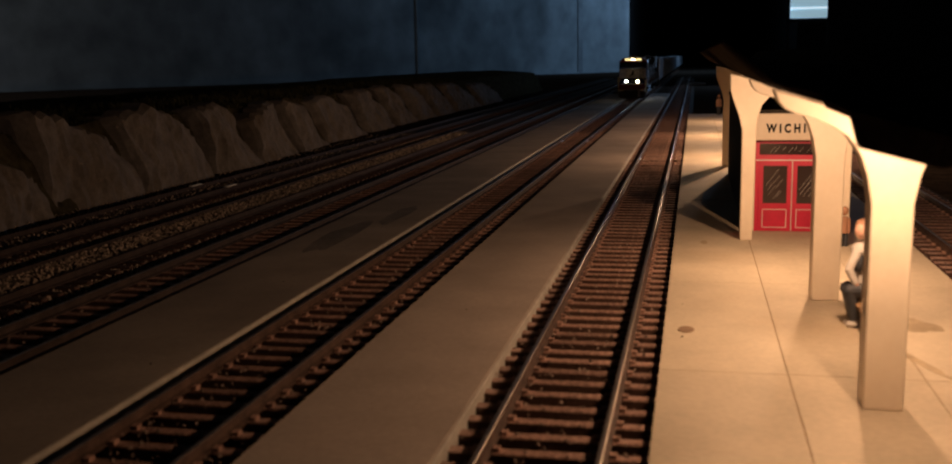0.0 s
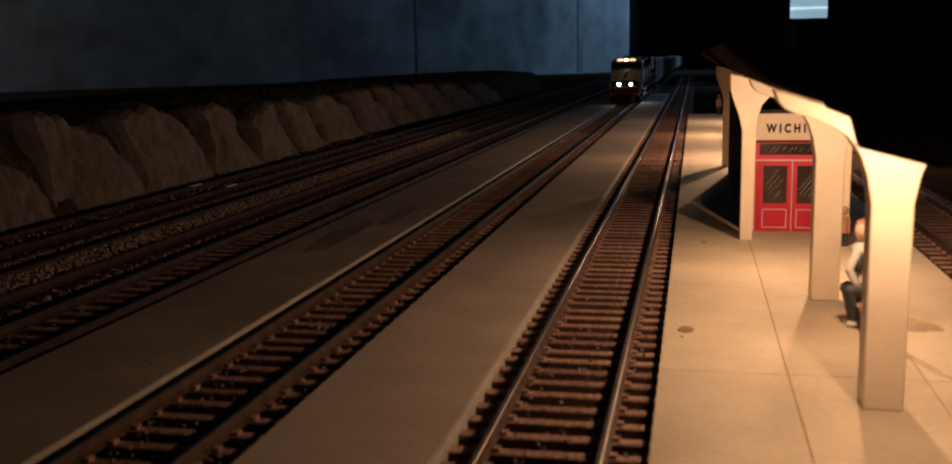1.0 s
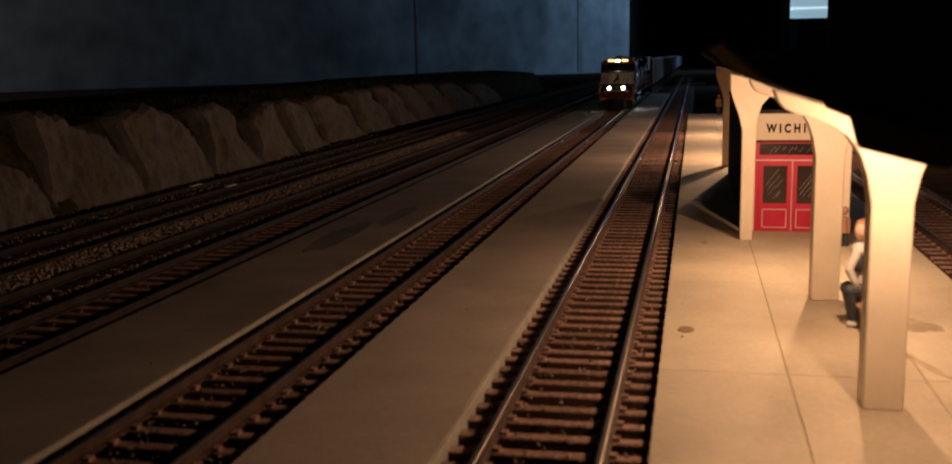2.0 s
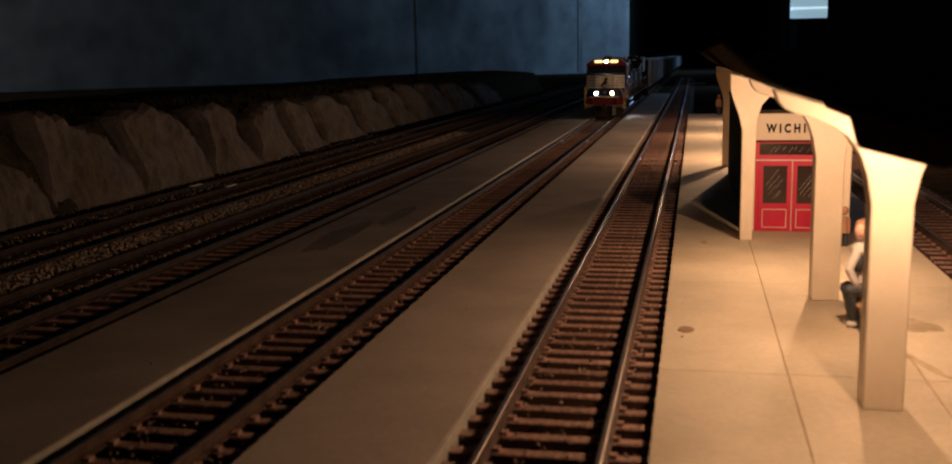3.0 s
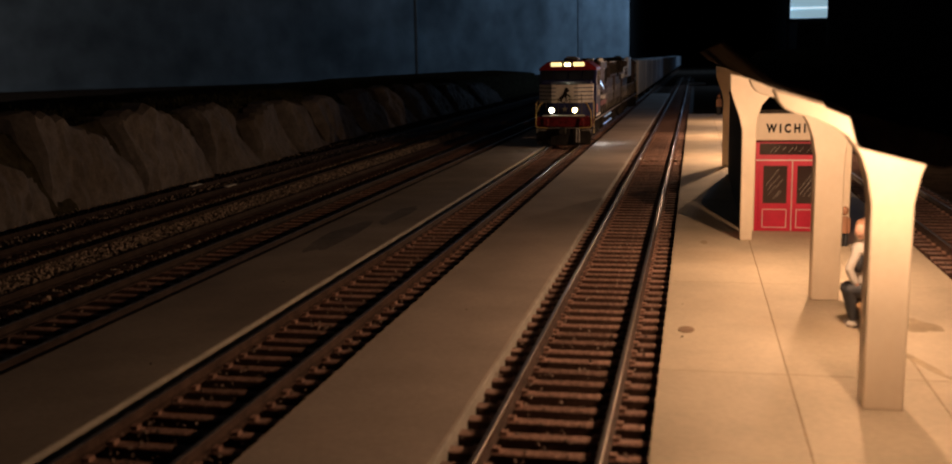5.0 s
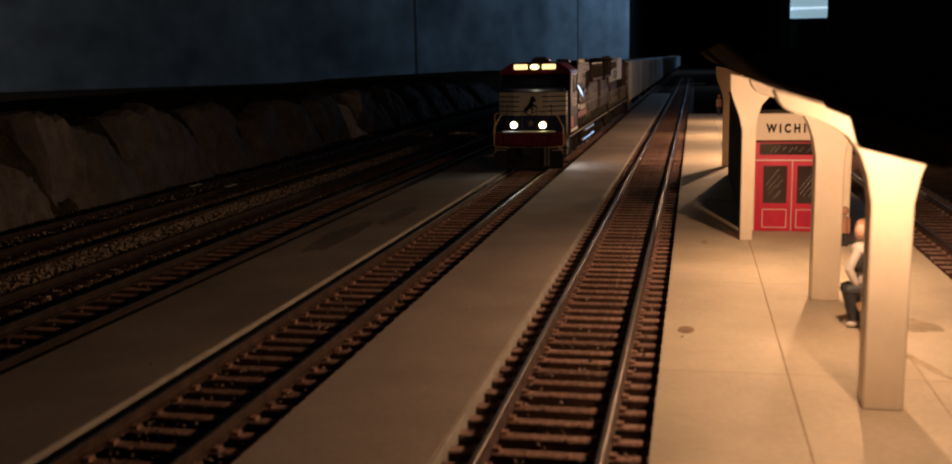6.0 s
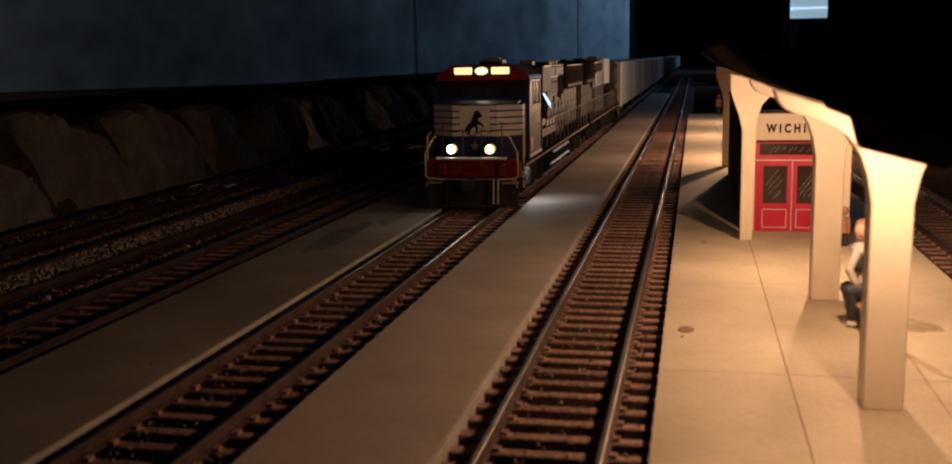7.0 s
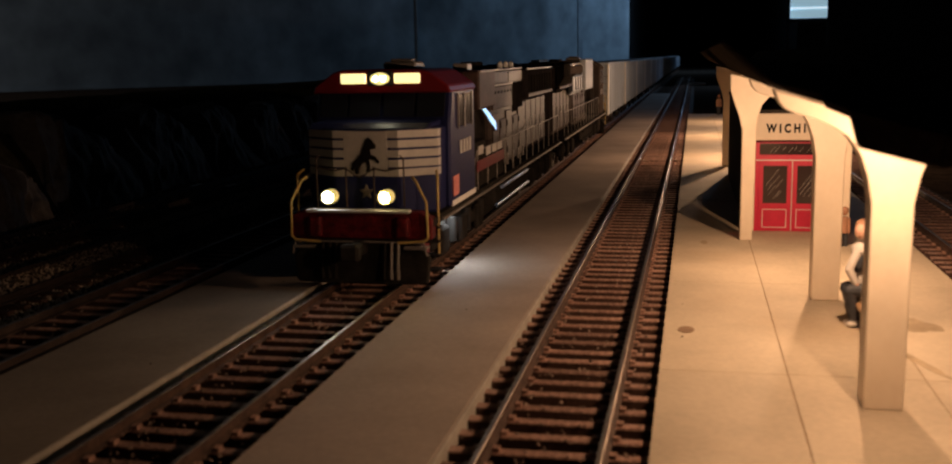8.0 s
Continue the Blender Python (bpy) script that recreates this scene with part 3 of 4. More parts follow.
def bench_and_figurine():
    b = empty("bench", "brown wooden platform bench between canopy posts", "bench")
    part_box("seat", b, BENCHWOOD, (31.5, 35.5, 196, 226, 8.0, 8.6), 0.15)
    part_box("backrest", b, BENCHWOOD, (35.2, 35.8, 196, 226, 8.6, 14.0), 0.15)
    for y in (198, 223):
        part_box("leg", b, BENCHWOOD, (31.8, 32.5, y, y + 1, 3.6, 8.0), 0.1)
        part_box("leg", b, BENCHWOOD, (34.6, 35.3, y, y + 1, 3.6, 8.0), 0.1)
    bm = bmesh.new()
    add_ball(bm, (32.5, 210.9, 22.4), 1.45, 0.9, 1, 1.2, 3)
    add_ball(bm, (33.1, 211.5, 23.2), 1.65, 1.05, 1.05, 0.95, 0)
    add_ball(bm, (33.9, 212.0, 21.6), 1.2, 0.9, 1.2, 1.3, 0)
    add_tube(bm, (34.0, 212, 9.4), (33.2, 211.6, 18.4), 2.5, 12, 2.3, mi=1)
    add_ball(bm, (33.1, 211.5, 18.5), 2.35, 1.0, 1.15, 0.75, 1)
    add_ball(bm, (32.2, 210.0, 16.4), 1.7, 0.9, 0.9, 1.35, 2)
    for p, q, r, k, m in (((31.9, 209.4, 18.6), (30.3, 208.9, 15.0), 0.95, 0.85, 1), ((30.3, 208.9, 15.0), (31.4, 208.7, 12.4), 0.85, 0.65, 1), ((31.4, 208.7, 12.4), (31.9, 208.7, 11.6), 0.6, 0.5, 3)):
        add_tube(bm, p, q, r, 10, k, mi=m)
        add_ball(bm, q, k, mi=m)
    for dy in (-1.4, 1.2):
        add_tube(bm, (33.6, 210.6 + dy, 10.6), (30.3, 210.2 + dy, 10.8), 1.6, 12, 1.35, mi=2)
        add_ball(bm, (30.4, 210.2 + dy, 10.7), 1.4, mi=2)
        add_tube(bm, (30.5, 210.2 + dy, 10.6), (31.6, 209.6 + dy, 5.0), 1.3, 12, 0.95, mi=2)
        add_ball(bm, (31.0, 209.0 + dy, 4.3), 0.75, 1.7, 0.9, 0.9, 1)
    thing("figurine", bm, (FIG_A, FIG_B, FIG_C, FIG_SKIN), "tiny seated plastic figurine in dark and white clothes", "figurine")
    bm = bmesh.new()
    for dx in (-0.55, 0.55):
        add_tube(bm, (41.4 + dx, 298, 3.6), (41.4 + dx, 298, 7.6), 0.5, 8, 0.6, mi=2)
        add_tube(bm, (41.4 + dx * 2.2, 297.6, 7.4), (41.4 + dx * 2.0, 298, 11.6), 0.35, 8, 0.45, mi=0)
    add_tube(bm, (41.4, 298, 7.4), (41.4, 298, 12.0), 1.1, 10, 0.9, mi=0)
    add_ball(bm, (41.4, 298, 13.6), 1.05, 1, 1, 1.25, 0)
    thing("figurine", bm, (FIG_A, FIG_B, FIG_C), "tiny brown plastic child figurine beside a canopy post", "figurine")
    bm = bmesh.new()
    for dx in (-0.8, 0.8):
        add_tube(bm, (21.5 + dx, 955, 3.6), (21.5 + dx, 955, 11.5), 0.8, 8, 1.0, mi=2)
        add_tube(bm, (21.5 + dx * 2.5, 954.6, 10.6), (21.5 + dx * 2.1, 955, 17.4), 0.5, 8, 0.65, mi=0)
    add_tube(bm, (21.5, 955, 11.0), (21.5, 955, 18.0), 1.7, 10, 1.4, mi=0)
    add_ball(bm, (21.5, 955, 20.0), 1.35, 1, 1, 1.25, 0)
    thing("figurine", bm, (FIG_A, FIG_B, FIG_C), "tiny standing reddish plastic figurine at the platform end", "figurine")


# ---- rock cutting ----
def rock(y0, y1, xb, tops, seed, lean=0.3):
    """A plaster rock slab: tops gives (fraction, height) along its length."""
    rnd = random.Random(seed)
    ny, nz = 34, 22
    bm = bmesh.new()
    def top(f):
        for (a, h), (b, k) in zip(tops, tops[1:]):
            if a <= f <= b:
                return h + (k - h) * (f - a) / (b - a)
        return tops[-1][1]
    grid = []
    for i in range(ny + 1):
        f = i / ny
        col = []
        h = top(f) + 2.0 * noise.noise(Vector((f * 6, seed, 0))) + 2.2 * noise.noise(Vector((f * 15, seed, 5))) + 1.2 * noise.noise(Vector((f * 37, seed, 9)))
        for j in range(nz + 1):
            g = j / nz
            y = y0 + (y1 - y0) * f - lean * h * (g - 0.3) + 1.8 * noise.noise(Vector((f * 3, g * 3, seed)))
            z = h * g - 0.5
            edge = min(1, 22 * f, 22 * (1 - f))
            bulge = 5.0 * noise.noise(Vector((y * 0.035, z * 0.05, seed * 3.1))) + 1.6 * noise.noise(Vector((y * 0.16, z * 0.13, seed)))
            dist = noise.voronoi(Vector((y * 0.045 + z * 0.02, z * 0.035, seed * 2.3)))[0]
            ridged = 3.2 * max(0.0, 0.35 - (dist[1] - dist[0])) + 1.2 * abs(noise.noise(Vector((y * 0.3, z * 0.08, seed))))
            x = xb - 9 * g + (bulge - ridged) * (0.4 + 0.6 * edge) - (1 - edge) * 8 - (3 if g > 0.96 else 0)
            col.append(bm.verts.new((x * MM, y * MM, z * MM)))
        grid.append(col)
    for i in range(ny):
        for j in range(nz):
            bm.faces.new((grid[i][j], grid[i + 1][j], grid[i + 1][j + 1], grid[i][j + 1]))
    ring = [c[0] for c in grid] + [c for c in grid[-1][1:]] + [c[-1] for c in grid[-2::-1]] + [c for c in grid[0][-2:0:-1]]
    back = [bm.verts.new((v.co.x - 9 * MM, v.co.y, v.co.z)) for v in ring]
    for i in range(len(ring)):
        k = (i + 1) % len(ring)
        bm.faces.new((ring[i], back[i], back[k], ring[k]))
    bm.faces.new(back)
    for f in bm.faces:
        f.smooth = False
    return thing("rock", bm, ROCK, "rough grey-brown plaster rock slab in the cutting", "rock", "rocks of the cutting")


def rocks():
    rows = [
        (296, 346, -238, 0.0, [(0, 29), (0.4, 28), (0.7, 21), (1, 13)]),
        (346, 416, -240, 0.08, [(0, 39), (0.06, 41), (0.34, 36.5), (0.6, 31), (0.86, 24), (1, 16)]),
        (411, 494, -242, 0.08, [(0, 33), (0.09, 35.5), (0.34, 39.5), (0.55, 34), (0.9, 22), (1, 12)]),
        (492, 556, -244, 0.1, [(0, 31), (0.06, 34.5), (0.45, 36.5), (0.72, 30), (0.9, 14), (1, 4)]),
        (552, 620, -246, 0.1, [(0, 24), (0.3, 31), (0.68, 34.5), (0.86, 24), (1, 6)]),
        (618, 690, -250, 0.3, [(0, 29), (0.12, 33.5), (0.5, 29), (0.82, 14), (1, 4)]),
        (688, 784, -254, 0.4, [(0, 30), (0.35, 34), (0.75, 23), (1, 4)]),
        (786, 876, -256, 0.7, [(0, 32), (0.4, 35), (0.7, 24), (1, 6)]),
        (870, 950, -258, 0.8, [(0, 34), (0.3, 36), (0.6, 27), (1, 8)]),
        (944, 1022, -258, 0.9, [(0, 33), (0.3, 35), (0.7, 26), (1, 8)]),
        (1016, 1112, -258, 1.0, [(0, 32), (0.3, 34), (0.7, 26), (1, 8)]),
        (1106, 1240, -258, 1.0, [(0, 30), (0.4, 31), (1, 12)]),
        (1236, 1400, -258, 1.0, [(0, 26), (0.4, 28), (1, 12)]),
    ]
    for k, (a, b, x, lean, tops) in enumerate(rows):
        rock(a + 1, b - (2 if k < 2 else 6), x + 6, tops, k + 1, lean)
    # scrub tufts along the crest and in the clefts
    rnd = random.Random(31)
    vs, fs = [], []
    for _ in range(5200):
        y = 290 + 900 * rnd.random() ** 1.3
        xb = -250 - max(0, min(22, (y - 300) * 0.05))
        x = xb - abs(rnd.gauss(0, 26))
        z = 30 + 3.0 * noise.noise(Vector((y * 0.05, 0, 3))) + min(4, (xb - x) * 0.12)
        for _blade in range(3):
            k, r, h, t = len(vs), rnd.uniform(0.4, 1.2), rnd.uniform(1.2, 4.2), rnd.random() * math.tau
            ox, oy = rnd.uniform(-1.5, 1.5), rnd.uniform(-1.5, 1.5)
            for q in range(3):
                vs.append(((x + ox + r * math.cos(t + q * 2.094)) * MM, (y + oy + r * math.sin(t + q * 2.094)) * MM, (z - 2) * MM))
            vs.append(((x + ox + rnd.uniform(-1, 1)) * MM, (y + oy + rnd.uniform(-1, 1)) * MM, (z + h) * MM))
            fs += [(k, k + 1, k + 3), (k + 1, k + 2, k + 3), (k + 2, k, k + 3)]
    me = bpy.data.meshes.new("scrub")
    me.from_pydata(vs, [], fs)
    me.materials.append(TUFT)
    tagged(new("scrub", me), "dark olive scrub tufts along the crest of the cutting", "scrub", kind="stuff")
    # hillside behind the slabs
    bm = bmesh.new()
    cols = []
    for i in range(80):
        y = 60 + i * 22
        xb = -238 - max(0, min(24, (y - 300) * 0.05))
        row = []
        for dx, z in ((4, -1), (-1, 10), (-5, 22), (-12, 32), (-70, 36), (-140, 35), (-260, 30), (-420, 10), (-520, -2)):
            nz_ = 3.0 * noise.noise(Vector((y * 0.05, dx * 0.04, 3)))
            row.append(bm.verts.new(((xb + dx) * MM, y * MM, (z + nz_ * (z > 5)) * MM)))
        cols.append(row)
    for a, b in zip(cols, cols[1:]):
        for k in range(len(a) - 1):
            bm.faces.new((a[k], b[k], b[k + 1], a[k + 1]))
    thing("hillside", bm, SCRUB, "dark scrub-covered hillside above the rock cutting", "hillside", kind="structure")


# ---- train ----
LOCO_WHEELS = []


def rear_gear(t):
    """Stepped housings of the trailing locomotive: flared radiator, pale inner panels and a tall side box."""
    for s in (-1, 1):
        # wing coloured black for the shadow under the flare
        bm = bmesh.new()
        add_prism(bm, [(s * 12.4, 36.0), (s * 17.0, 43.5), (s * 17.0, 49.8), (s * 12.4, 49.8)], "y", 205, 231, bevel=0.4)
        part("radiator_wing", bm, UNDER, t, "flared radiator wing with its shade painted black")
        bm = bmesh.new()
        add_prism(bm, [(s * 12.4, 33.0), (s * 15.0, 35.5), (s * 15.0, 42.8), (s * 12.4, 43.6)], "y", 128, 176, bevel=0.4)
        part("side_panel", bm, CARGREY, t, "pale grey bulging side panel")
        part_box("upper_box", t, HOODGREY, (s * 13.4 - 1.4, s * 13.4 + 1.4, 128, 190, 44.0, 48.4), 0.5)
        part_box("tall_box", t, CARGREY, (s * 13.4 - 2.0, s * 13.4 + 2.0, 76, 116, 34.0, 51.6), 0.6, "tall pale grey side box")
        part_box("dark_bay", t, UNDER, (s * 12.6 - 1.4, s * 12.6 + 1.4, 54, 74, 18.0, 48.0), 0.4, "dark bay behind the cab")
        for k in range(4):
            part_box("panel_slat", t, HOODBROWN, (s * 15.2 - 0.2, s * 15.2 + 0.2, 132 + k * 11, 133.4 + k * 11, 35.8, 42.4))


def locomotive(scheme, label, lit):
    """Origin on the rail heads at the front; the loco runs back along +y."""
    body_, hood_, trim_ = scheme
    t = empty("locomotive", label, "locomotive", "locomotives of the train")
    # frame, deck, pilot
    part_box("walkway", t, UNDER, (-17.5, 17.5, 4, 236, 14.5, 16.6), 0.2)
    for s in (-1, 1):
        part_box("sill_stripe", t, RAILING, (s * 17.9 - 0.25, s * 17.9 + 0.25, 12, 236, 15.0, 15.6), 0, "pale sill stripe")
    bm = bmesh.new()
    add_prism(bm, [(-17.4, 11.8), (17.4, 11.8), (17.4, 16.6), (14.6, 18.2), (-14.6, 18.2), (-17.4, 16.6)], "y", 2.5, 6.5, bevel=0.3)
    part("pilot", bm, PILOTRED if lit else hood_, t, "grimy dark red front pilot")
    bm = bmesh.new()
    add_prism(bm, [(-16.0, 1.2), (-9.0, 0.9), (9.0, 0.9), (16.0, 1.2), (16.6, 7.5), (13.0, 11.8), (-13.0, 11.8), (-16.6, 7.5)], "y", 3.0, 5.0, bevel=0.3)
    part("plough", bm, UNDER, t, "black snow plough")
    for s in (-1, 1):
        bm = bmesh.new()
        add_box(bm, s * 10.6 - 1.7, s * 10.6 + 1.7, 0.9, 3.4, 12.2, 17.2, bevel=0.9, segs=3)
        part("hose_cover", bm, PILOTRED if lit else hood_, t, "rounded red hose cover")
        part_box("pilot_step", t, RAILING, (s * 13.6 - 2.8, s * 13.6 + 2.8, 1.4, 4.4, 9.6, 10.2), 0.15)
    part_box("anticlimber", t, NOSEWHITE if lit else trim_, (-12.5, 12.5, 0.8, 3.4, 18.1, 18.9), 0.2, "pale anticlimber ledge")
    bm = bmesh.new()
    add_box(bm, -1.6, 1.6, -4.5, 4.0, 8.2, 11.4, bevel=0.5)
    add_box(bm, -2.2, 2.4, -6.5, -3.5, 7.8, 11.8, bevel=0.6)
    part("coupler", bm, UNDER, t, "black knuckle coupler")
    for dx in (-9, -7.4, -5.8, 6.2, 7.8, 9.4):
        bm = bmesh.new()
        add_tube(bm, (dx, 2.2, 11), (dx, 1.2, 4.5), 0.42, 6)
        add_tube(bm, (dx, 1.2, 4.7), (dx, 1.2, 2.6), 0.55, 6)
        part("air_hose", bm, RAILING if dx > 7 else UNDER, t)
    bm = bmesh.new()
    add_tube(bm, (-15.5, 1.9, 11.2), (15.5, 1.9, 11.2), 0.22, 6)
    add_tube(bm, (-15.5, 1.9, 11.2), (-16.4, 1.7, 8.2), 0.22, 6)
    add_tube(bm, (15.5, 1.9, 11.2), (16.4, 1.7, 8.2), 0.22, 6)
    part("uncoupling_lever", bm, RAILING, t, "thin pale uncoupling lever")
    for s in (-1, 1):
        part_box("step_well", t, MAROON if lit else hood_, (s * 13.2 - 0.4, s * 13.2 + 0.4, 6.5, 15.0, 4.5, 15.5), 0.1)
    for s in (-1, 1):
        for k in range(4):
            part_box("step", t, UNDER, (s * 16.0 - 2.0, s * 16.0 + 2.0, 6.8, 10.5, 3.5 + k * 3.4, 4.0 + k * 3.4), 0.1)
    # nose with chamfered cheeks
    def cheeks(d, x0=-16.2, x1=16.2):
        plan = [(-16.2 - d, 24), (-16.2 - d, 15.0), (-8.0 - d * 0.5, 9.0 - d), (8.0 + d * 0.5, 9.0 - d), (16.2 + d, 15.0), (16.2 + d, 24)]
        return plan
    bm = bmesh.new()
    add_prism(bm, cheeks(0), "z", 16.6, 37.0, bevel=0.5)
    add_prism(bm, [(10.5, 36.8), (24, 36.8), (24, 38.5), (13.5, 38.1)], "x", -15.0, 15.0, bevel=0.4)
    nose = part("nose", bm, body_, t, "short wide nose with angled cheeks")
    if lit:
        for zc in (35.7, 33.4, 31.1, 28.8, 26.6):
            for s in (-1, 1):
                bm = bmesh.new()
                add_prism(bm, [(s * 5.0, 8.86), (s * 8.05, 8.86), (s * 16.3, 14.9), (s * 16.3, 17.5), (s * 16.0, 17.5), (s * 16.0, 15.1), (s * 8.0, 9.2), (s * 5.0, 9.2)], "z", zc - 0.87, zc + 0.87)
                part("nose_stripe", bm, NOSEWHITE, nose, "white nose stripe")
        part_box("emblem_panel", nose, NOSEWHITE, (-5.4, 5.4, 8.8, 10.6, 25.8, 36.5), 0.1, "white emblem panel")
        bm = bmesh.new()
        horse = [(-3.4, 23.6), (-2.4, 23.6), (-2.2, 25.4), (-0.9, 27.0), (0.4, 27.6), (0.9, 25.8), (0.5, 24.6), (1.4, 24.4), (1.8, 26.2), (1.5, 28.6), (3.4, 28.2), (4.4, 27.0), (4.9, 27.6), (3.8, 29.4), (2.0, 30.0), (1.9, 31.6), (3.6, 31.8), (4.0, 32.8), (2.6, 34.6), (1.4, 35.4), (0.4, 34.6), (-0.4, 32.6), (-1.2, 30.4), (-2.8, 28.6), (-4.2, 27.4), (-4.9, 25.0), (-4.2, 24.6), (-3.6, 26.2)]
        add_prism(bm, [(x * 0.72 - 0.1, (z - 29.5) * 0.74 + 30.6) for x, z in horse], "y", 8.5, 8.8)
        part("emblem", bm, BLACKPAINT, nose, "plain dark emblem shape")
        bm = bmesh.new()
        star = []
        for k in range(10):
            r = 1.9 if k % 2 == 0 else 0.8
            star.append((r * math.sin(k * math.pi / 5), 22.0 + r * math.cos(k * math.pi / 5)))
        add_prism(bm, star, "y", 8.7, 9.1)
        part("star", bm, RAILING, nose, "grey star shape")
    # cab
    bm = bmesh.new()
    add_prism(bm, [(22.5, 16.6), (52, 16.6), (52, 45.5), (25.5, 45.5), (23.2, 38.4)], "x", -17.4, 17.4, bevel=0.6)
    cab = part("cab", bm, body_, t, "wide crew cab")
    bm = bmesh.new()
    add_prism(bm, [(-17.8, 44.9), (17.8, 44.9), (17.2, 46.6), (12.2, 50.0), (10.0, 50.6), (-10.0, 50.6), (-12.2, 50.0), (-17.2, 46.6)], "y", 22.8, 53.0, bevel=0.35)
    part("cab_roof", bm, MAROON if lit else hood_, t, "red cab roof" if lit else "dark cab roof")
    for x0, x1 in ((-16.0, -9.0), (-8.4, -0.4), (0.4, 8.4), (9.0, 16.0)):
        bm = bmesh.new()
        add_prism(bm, [(22.4, 39.0), (23.1, 39.0), (25.1, 44.8), (24.4, 44.8)], "x", x0, x1, bevel=0.1)
        part("windscreen", bm, CABGLASS, t, "dark windscreen pane")
    for s in (-1, 1):
        w = part_box("side_window", t, CABGLASS, (s * 17.5 - 0.2, s * 17.5 + 0.2, 31.5, 37.5, 36.0, 44.0), 0.1)
        w2 = part_box("side_window", t, CABGLASS, (s * 17.5 - 0.2, s * 17.5 + 0.2, 39.0, 47.0, 36.0, 44.0), 0.1)
        for ww, a, b in ((w, 31.5, 37.5), (w2, 39.0, 47.0)):
            part_box("window_frame", ww, RAILING, (s * 17.6 - 0.2, s * 17.6 + 0.3, a - 0.6, a, 35.6, 44.4), 0)
            part_box("window_frame", ww, RAILING, (s * 17.6 - 0.2, s * 17.6 + 0.3, b, b + 0.6, 35.6, 44.4), 0)
        for k in range(4):
            part_box("marking_bar", t, NOSEWHITE if lit else RAILING, (s * 17.55 - 0.1, s * 17.55 + 0.1, 33.0 + k * 3.6, 35.2 + k * 3.6, 29.0, 32.4), 0, "pale bar")
        if lit:
            part_box("flag_decal", t, material("flag_decal", (0.55, 0.18, 0.16), 0.5, scale=900, vary=0.3), (s * 17.55 - 0.1, s * 17.55 + 0.1, 24.6, 31.0, 19.0, 24.0), 0, "small reddish decal panel")
            part_box("cab_stripe", t, WHITE, (s * 17.55 - 0.1, s * 17.55 + 0.1, 23.5, 51.5, 16.7, 18.0), 0, "white line along the cab foot")
    bm = bmesh.new()
    add_box(bm, -3.3, 3.3, 22.4, 26, 46.6, 50.3, bevel=0.4)
    part("headlight_housing", bm, hood_, t)
    if lit:
        for x0, x1 in ((-10.2, -3.6), (3.6, 10.2)):
            part_box("number_board", t, NUMBERGLOW, (x0, x1, 22.2, 23.4, 47.2, 49.7), 0.3, "lit warm white number board")
        bm = bmesh.new()
        add_ball(bm, (0, 22.3, 48.4), 1.6, 1.6, 0.4, 0.95)
        head = part("headlight", bm, HEADRING, t, "glowing yellow twin headlight")
        for dx in (-0.9, 0.9):
            bm = bmesh.new()
            add_ball(bm, (dx, 21.8, 48.4), 0.62, 1, 0.5, 1)
            part("lens", bm, HEADGLOW, head, "glowing lens")
        for dx, mt in ((-7.0, DITCHCOOL), (6.7, DITCHWARM)):
            bm = bmesh.new()
            # the tube itself glows to give the halo round the lens
            add_tube(bm, (dx, 1.2, 21.7), (dx, 4.2, 21.7), 1.66, 16)
            dl = part("ditch_light", bm, DITCHRING, t, "round ditch light with its halo made to glow")
            bm = bmesh.new()
            add_ball(bm, (dx, 1.3, 21.7), 1.3, 1, 0.4, 1)
            part("lens", bm, mt, dl, "glowing lens")
        part_box("step_light", t, STEPGLOW, (13.0, 16.3, 30, 36, 14.33, 14.45), 0, "glowing step light")
    # roof gear
    bm = bmesh.new()
    add_box(bm, -4.5, 4.5, 40, 49, 50.6, 52.4, bevel=0.5)
    add_box(bm, -3.0, 3.0, 42, 46, 52.4, 53.2, bevel=0.3)
    part("air_conditioner", bm, RAILING, t, "pale roof unit")
    # long hood in bays
    part_box("hood_base", t, hood_, (-10.6, 10.6, 52, 231, 16.6, 44.0), 0.5)
    part_box("electrical_cabinet", t, UNDER, (-11.4, 11.4, 52.5, 97, 16.6, 45.4), 0.8, "black cabinet behind the cab")
    part_box("side_locker", t, UNDER, (12.0, 17.0, 54, 70, 17.0, 30.0), 0.4, "dark locker on the walkway")
    part_box("side_locker", t, UNDER, (12.0, 17.0, 70, 98, 17.0, 25.0), 0.4, "dark locker on the walkway")
    for k in range(4):
        part_box("locker_mark", t, NOSEWHITE, (17.0, 17.25, 58 + k * 9.6, 64.5 + k * 9.6, 26.2, 28.6) if k < 1 else (17.0, 17.25, 60 + k * 9.0, 66.5 + k * 9.0, 25.2, 27.6), 0, "pale mark")
    part_box("locker_stripe", t, MAROON if lit else hood_, (17.0, 17.25, 56, 97, 21.6, 24.6), 0, "red stripe")
    if lit:
        for s in (-1, 1):
            box_ = part_box("intake_box", t, HOODBROWN, (s * 14.0 - 2.6, s * 14.0 + 2.6, 63, 87, 38.6, 49.6), 0.5, "brown overhanging intake box")
            part_box("intake_frame", box_, RAILING, (s * 16.4 - 0.1, s * 16.4 + 0.45, 63.4, 86.6, 49.0, 49.5))
        part_box("intake_roof", t, HOODBLACK, (-11.4, 11.4, 63, 99, 45.4, 49.4), 0.5, "black hood top behind the cab")
    blower = part_box("blower_housing", t, HOODPANEL, (-12.4, 12.4, 100, 162, 17.0, 49.0), 0.8, "grey machinery housing")
    brake = part_box("dynamic_brake", t, hood_, (-14.4, 14.4, 163, 231, 38.0, 48.6), 0.8, "dark overhanging brake housing")
